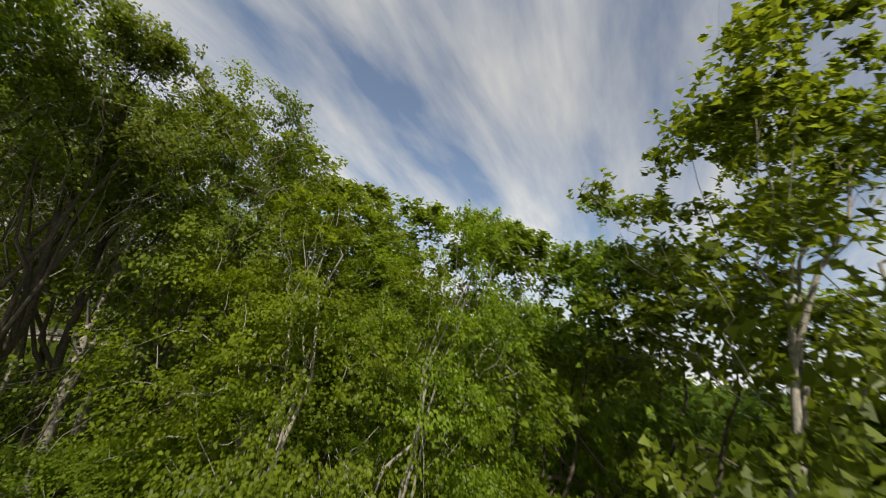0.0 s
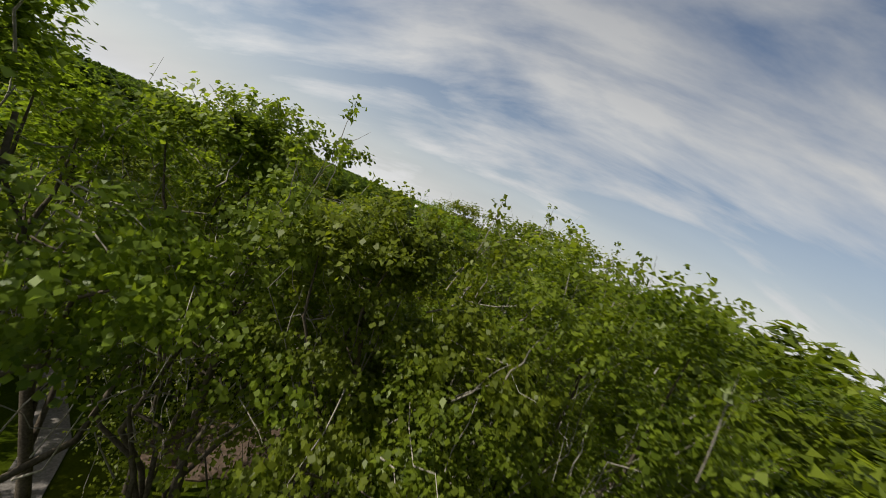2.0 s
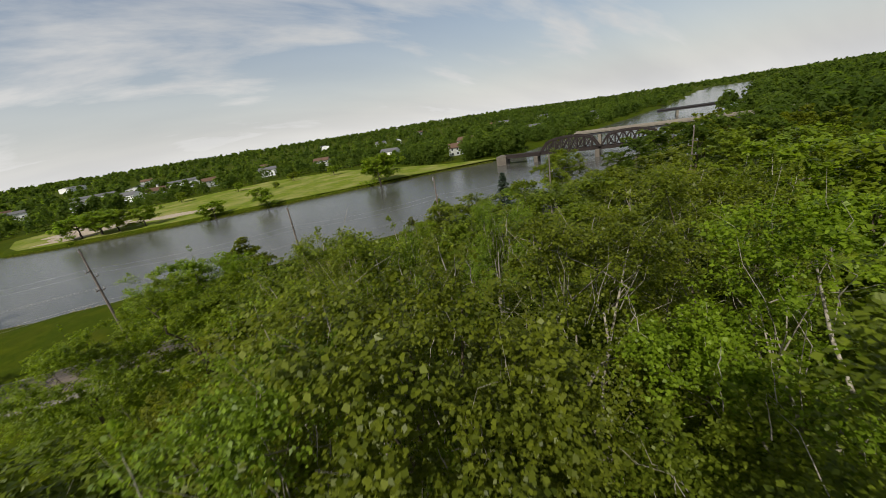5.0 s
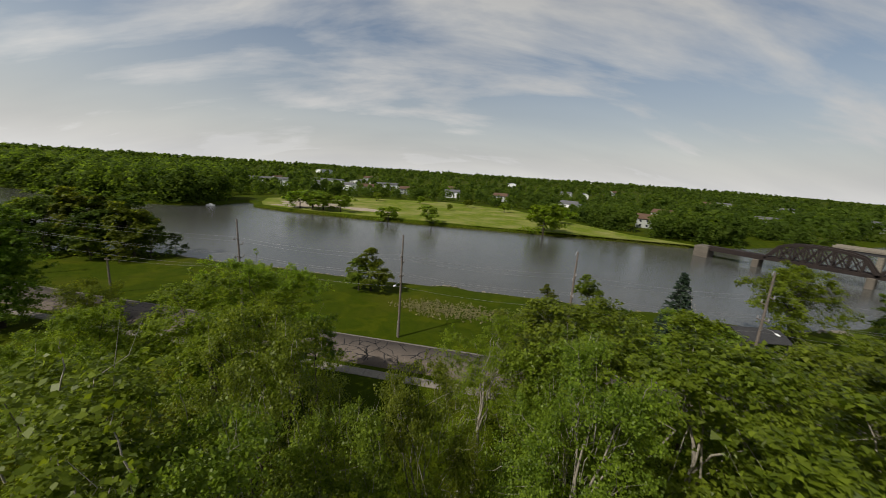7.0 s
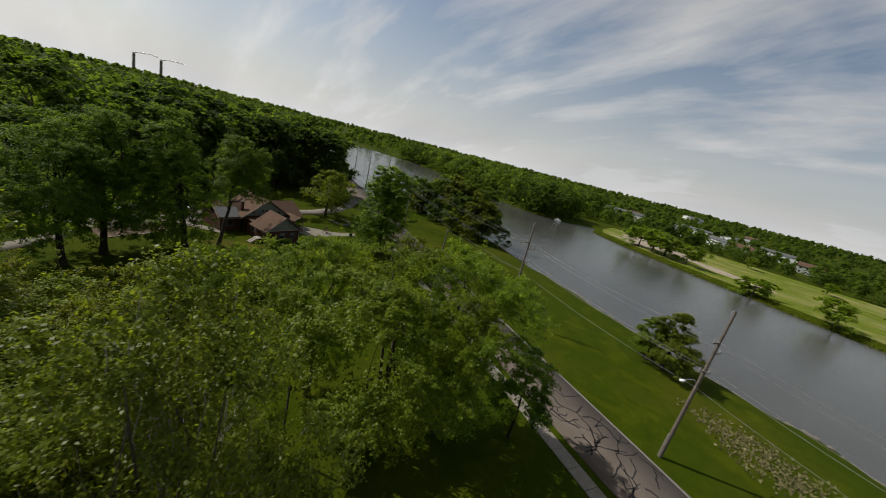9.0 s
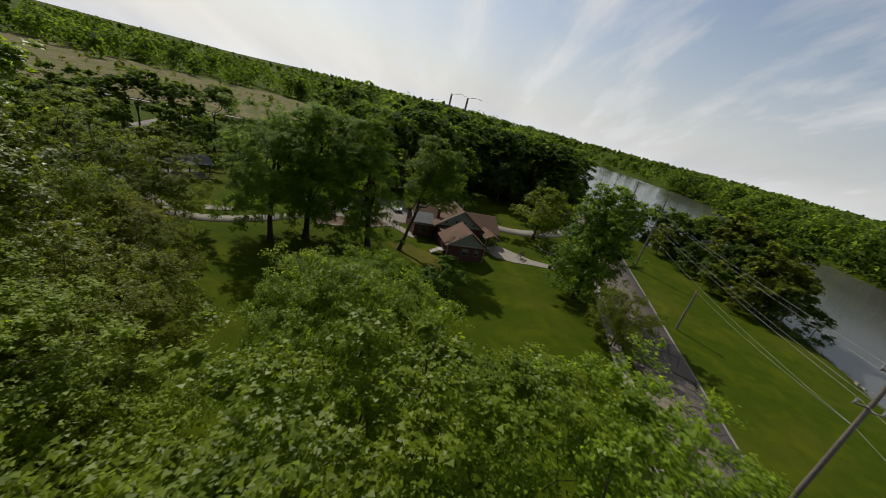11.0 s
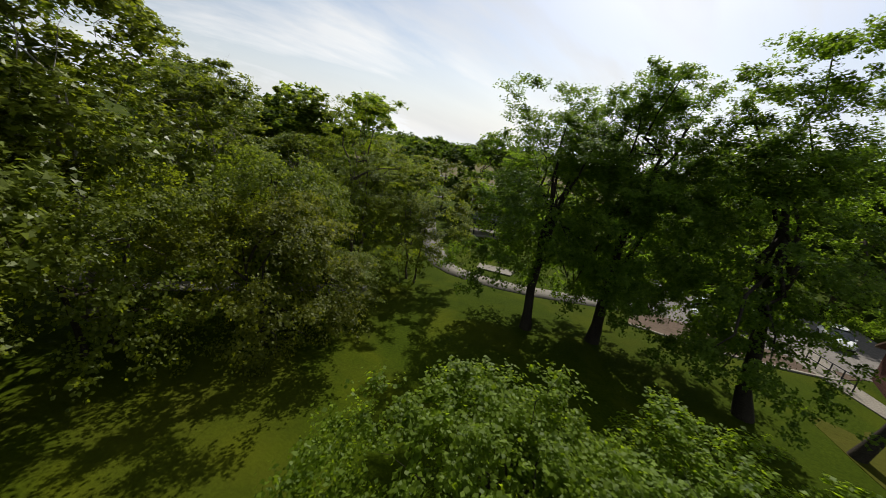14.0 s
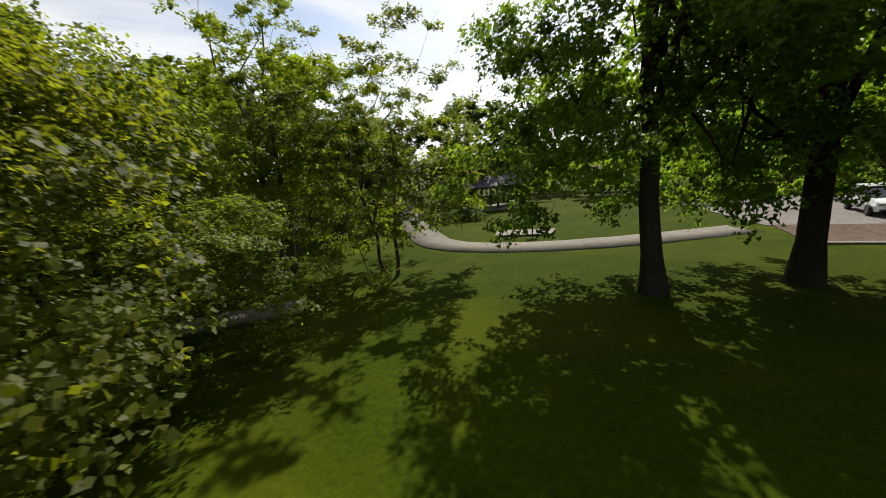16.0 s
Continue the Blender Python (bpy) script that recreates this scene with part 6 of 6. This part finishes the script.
# ---- buildings across the river, far off ----
def far_house(label, w, d, h, roof_h, wall, roof, cols, storeys=1):
    b = tagged(new("house"), label, "house", "houses beyond the meadow")
    part("wall", boxed((-w / 2, -d / 2, -0.3), (w / 2, d / 2, h), 0.02), wall, b)
    for sgn in (-1, 1):
        part("roof", slab([(-w / 2 - 0.4, sgn * (d / 2 + 0.5), h - 0.1), (w / 2 + 0.4, sgn * (d / 2 + 0.5), h - 0.1), (w / 2 + 0.4, 0, h + roof_h), (-w / 2 - 0.4, 0, h + roof_h)], 0.15), roof, b)
    for x in (-w / 2 + 0.05, w / 2 - 0.05):
        bm = bmesh.new()
        front = [bm.verts.new(p) for p in ((x, -d / 2, h), (x, d / 2, h), (x, 0, h + roof_h))]
        back = [bm.verts.new((v.co.x * 0.98, v.co.y, v.co.z)) for v in front]
        bm.faces.new(front)
        bm.faces.new(back[::-1])
        for i in range(3):
            bm.faces.new((front[i], back[i], back[(i + 1) % 3], front[(i + 1) % 3]))
        bmesh.ops.recalc_face_normals(bm, faces=bm.faces[:])
        part("gable", bm, wall, b)
    for st in range(storeys):
        for i in range(cols):
            x = -w / 2 + w * (i + 0.5) / cols
            for y in (-d / 2, d / 2):
                win = part("window", boxed((x - 0.6, y - 0.05, 0.9 + st * 2.8), (x + 0.6, y + 0.05, 2.2 + st * 2.8), 0.01), GLASS, b)
                part("sill", boxed((x - 0.7, y - 0.1, 0.8 + st * 2.8), (x + 0.7, y + 0.1, 0.9 + st * 2.8)), WHITE, win)
    return b


big = far_house("long white two-storey building beyond the meadow", 40, 16, 7.4, 1.6, WHITE, ROOF_GREY, 9, 2)
low = far_house("pale two-storey house among garden trees", 16, 10, 6.0, 2.6, WHITE, ROOF_GREY, 4, 2)
bro = far_house("brown-roofed house among trees", 15, 10, 5.6, 2.8, SIDING, SHINGLE, 4, 2)
used = set()
for hx, hy, turn, kind in FAR_HOUSES:
    at_home = pose(hx, hy, float(ground_z(hx, hy)), 0, 0, turn)
    first_of = (big, low, bro)[kind]
    if kind in used:
        copy_thing(first_of, at_home)
    else:
        first_of.matrix_basis = at_home
        used.add(kind)

# two tall chimneys with pale plumes of steam beyond the woods
for i, (ang, dist) in enumerate(((0.0, 0), (2.9, 30))):
    st = tagged(new("power_station_chimney"), "tall pale concrete chimney far beyond the woods", "chimney")
    v, q = tube([(0, 0, 0), (0, 0, 60), (0, 0, 118)], [6.5, 5.2, 4.4], 20)
    put("shaft", soup("shaft", v, q, STONE), st)
    v, q = tube([(0, 0, 117), (0, 0, 122)], [4.7, 4.7], 20)
    put("rim", soup("rim", v, q, WHITE), st)
    rr = np.random.default_rng(90 + i)
    t = np.linspace(0, 1, 26) ** 1.2
    mid = np.stack([-62 * t - 2, 34 * t, 121 + 9 * np.sin(t * 2.2)], axis=1)
    put("steam_plume", tris("steam_plume", leaves(rr, mid, 1.6 + 4.2 * t, 420, 3.0, 0.0, None, 0.5), STEAM), st, "thin white steam", kind="stuff")
    st.matrix_basis = pose(*((-1079, -1667), (-1150, -1621))[i], -34)

# ---- boats and a long shed at the marina downstream ----
def boat(label, length):
    """A small white cabin cruiser, bow towards +x."""
    b = tagged(new("motor_boat"), label, "boat", "boats at the marina")
    bm = bmesh.new()
    rings = []
    for x, w, lo in ((-0.5, 0.13, -0.03), (-0.2, 0.16, -0.05), (0.2, 0.14, -0.04), (0.42, 0.07, 0.0), (0.5, 0.01, 0.06)):
        rings.append([bm.verts.new((x * length, k * length, z * length)) for k, z in ((-w, 0.12), (-w * 0.7, lo), (w * 0.7, lo), (w, 0.12))])
    for a, c in zip(rings[:-1], rings[1:]):
        for k in range(4):
            bm.faces.new((a[k], a[(k + 1) % 4], c[(k + 1) % 4], c[k]))
    bm.faces.new(rings[0])
    bmesh.ops.recalc_face_normals(bm, faces=bm.faces[:])
    part("hull", bm, PAINT_WHITE, b)
    part("cabin", boxed((-0.18 * length, -0.10 * length, 0.11 * length), (0.16 * length, 0.10 * length, 0.24 * length), 0.1), WHITE, b)
    part("cabin_glass", boxed((0.02 * length, -0.102 * length, 0.17 * length), (0.165 * length, 0.102 * length, 0.22 * length)), GLASS, b, "dark glass")
    return b


first_boat = boat("white cabin boat moored at the marina", 8.0)
rm = np.random.default_rng(52)
for i in range(16):
    s, m = -304 - 5.0 * (i % 13) + rm.normal(), -84 - 9 * (i // 13) + rm.normal() + 0.10 * (i % 13)
    x, y, z = sm(s, m)
    at_berth = pose(x, y, WATER_Z + 0.3, 0, 0, 130 + rm.uniform(-12, 12))
    if i == 0:
        first_boat.matrix_basis = at_berth
    else:
        copy_thing(first_boat, at_berth)
tagged(copy_thing(first_boat, pose(-262, 38, WATER_Z + 0.2, 0, 0, 60) @ Matrix.Diagonal((0.6, 0.6, 0.6, 1))), "white boat moored in the creek mouth")
shed = far_house("long white-roofed boat shed beside the marina", 46, 16, 5.0, 1.8, SIDING, WHITE, 6)
shed.matrix_basis = pose(-400, -262, 1.5, 0, 0, 60)
copy_thing(shed, pose(-352, -228, 1.5, 0, 0, 50))

# ---- rubble along the near water's edge ----
rs = np.random.default_rng(14)
bm0 = bmesh.new()
bmesh.ops.create_icosphere(bm0, subdivisions=1, radius=1.0)
base_v = np.array([v.co[:] for v in bm0.verts])
base_f = [[v.index for v in f.verts] for f in bm0.faces]
bm0.free()
allv = []
for i in range(900):
    s = rs.uniform(-150, 70)
    m = -112.2 + rs.normal() * 0.9 - (1.5 if -5 < s < 45 else 0)
    x, y, z = sm(s, m)
    z = max(float(ground_z(x, y)), WATER_Z - 0.1)
    sc = rs.uniform(0.12, 0.42)
    vv = base_v * (1 + 0.22 * rs.normal(size=(len(base_v), 1))) * np.array([sc * rs.uniform(0.8, 1.6), sc, sc * 0.6])
    a = rs.uniform(0, 6.28)
    rot = np.array([[math.cos(a), -math.sin(a), 0], [math.sin(a), math.cos(a), 0], [0, 0, 1]])
    vv = vv @ rot.T + np.array([x, y, z])
    allv.append(vv[np.array(base_f).ravel()])
put("bank_rubble", tris("bank_rubble", np.concatenate(allv), STONE), label="pale rubble stones along the water's edge", category="stones", kind="stuff")

# tufts of rough dry grass on the verge
tv = []
for i in range(2600):
    s, m = rs.uniform(-24, 12), -96.5 + rs.normal() * 3.2
    if (s + 6) ** 2 / 90 + (m + 97) ** 2 / 20 > rs.uniform(0.2, 1.6):
        continue
    x, y, z = sm(s, m)
    for k in range(5):
        d = rs.normal(size=2) * 0.16
        tv.append([(x + rs.normal() * 0.1, y + rs.normal() * 0.1, 0.0), (x + 0.05, y + 0.04, 0.0), (x + d[0], y + d[1], rs.uniform(0.15, 0.4))])
put("dry_grass", tris("dry_grass", np.array(tv).reshape(-1, 3), STRAW), label="straw-coloured tufts of rough grass by the bank", category="grass", kind="stuff")

# waterside weeds along both banks
wvv = []
for line, cnt in ((NEAR_BANK[4:9], 5200), (FAR_BANK[4:11], 5200)):
    pts = np.array([p[:2] for p in line])
    seg = np.linalg.norm(np.diff(pts, axis=0), axis=1)
    cum = np.concatenate([[0], np.cumsum(seg)])
    for i in range(cnt):
        t = rs.uniform(0, cum[-1])
        k = min(int(np.searchsorted(cum, t)) - 1, len(seg) - 1)
        k = max(k, 0)
        p = pts[k] + (pts[k + 1] - pts[k]) * ((t - cum[k]) / seg[k]) + rs.normal(size=2) * 0.9
        z = float(max(ground_z(p[0], p[1]), WATER_Z)) if i % 6 == 0 else zlast
        zlast = z
        d = rs.normal(size=2) * 0.25
        h = rs.uniform(0.25, 0.8)
        wvv.append([(p[0] - 0.14, p[1], z), (p[0] + 0.14, p[1] + 0.08, z), (p[0] + d[0], p[1] + d[1], z + h)])
put("bank_weeds", tris("bank_weeds", np.array(wvv).reshape(-1, 3), LEAF_OLIVE), label="rank green weeds along the water's edge", category="weeds", kind="stuff")

# ---- sidewalk slabs and tar-sealed cracks of the road ----
walkway = tagged(new("sidewalk"), "pale worn concrete sidewalk of single slabs", "sidewalk", kind="structure")
slab_me = []
for k in range(3):
    bm = boxed((-0.99, -0.78, -0.1), (0.99, 0.78, 0.075), 0.012)
    me = bpy.data.meshes.new("slab")
    bm.to_mesh(me)
    bm.free()
    me.materials.append(CONCRETE)
    slab_me.append(me)
deg = math.degrees(math.atan2(D[1], D[0]))
rk = np.random.default_rng(8)
for i in range(60):
    s = -75 + i * 2.0
    x, y, z = sm(s, -72.5)
    o = put("slab", slab_me[i % 3], walkway)
    o.matrix_basis = pose(x, y, float(rk.uniform(-0.012, 0.012)), float(rk.normal() * 0.4), float(rk.normal() * 0.3), deg)

cracks = []


def crack(p, ang, length, width, depth=0):
    n = max(3, int(length / 0.45))
    pts = [p]
    for i in range(n):
        ang += rk.normal() * 0.38
        p = (p[0] + math.cos(ang) * length / n, p[1] + math.sin(ang) * length / n)
        if not (-3.45 < p[1] < 3.45):
            break
        pts.append(p)
        if depth < 2 and rk.random() < 0.13:
            crack(p, ang + rk.choice([-1, 1]) * rk.uniform(0.7, 1.5), length * rk.uniform(0.25, 0.6), width * 0.8, depth + 1)
    if len(pts) > 2:
        cracks.append((pts, width))


for i in range(170):
    s = -100 + i * 0.85 + rk.uniform(-1, 1)
    crack((s, rk.uniform(-3.2, 3.2)), rk.choice([0.0, 1.57, -1.57, 3.14]) + rk.normal() * 0.3, rk.uniform(2.5, 7), rk.uniform(0.05, 0.10))
vs, qs = [], []
for pts, w in cracks:
    p = np.array(pts)
    t = np.gradient(p, axis=0)
    t /= np.linalg.norm(t, axis=1)[:, None] + 1e-9
    nn = np.stack([-t[:, 1], t[:, 0]], 1)
    ww = w * (0.7 + 0.6 * rk.random(len(p)))[:, None]
    o = len(vs)
    for side in (1, -1):
        for a, b in zip(p, nn * ww * side):
            x, y, z = sm(a[0] + b[0], -77.8 + a[1] + b[1], 0.076)
            vs.append((x, y, z))
    n = len(p)
    qs += [(o + i, o + i + 1, o + n + i + 1, o + n + i) for i in range(n - 1)]
put("tar_cracks", soup("tar_cracks", np.array(vs), np.array(qs), TAR), road, "black tar-sealed cracks", kind="stuff")
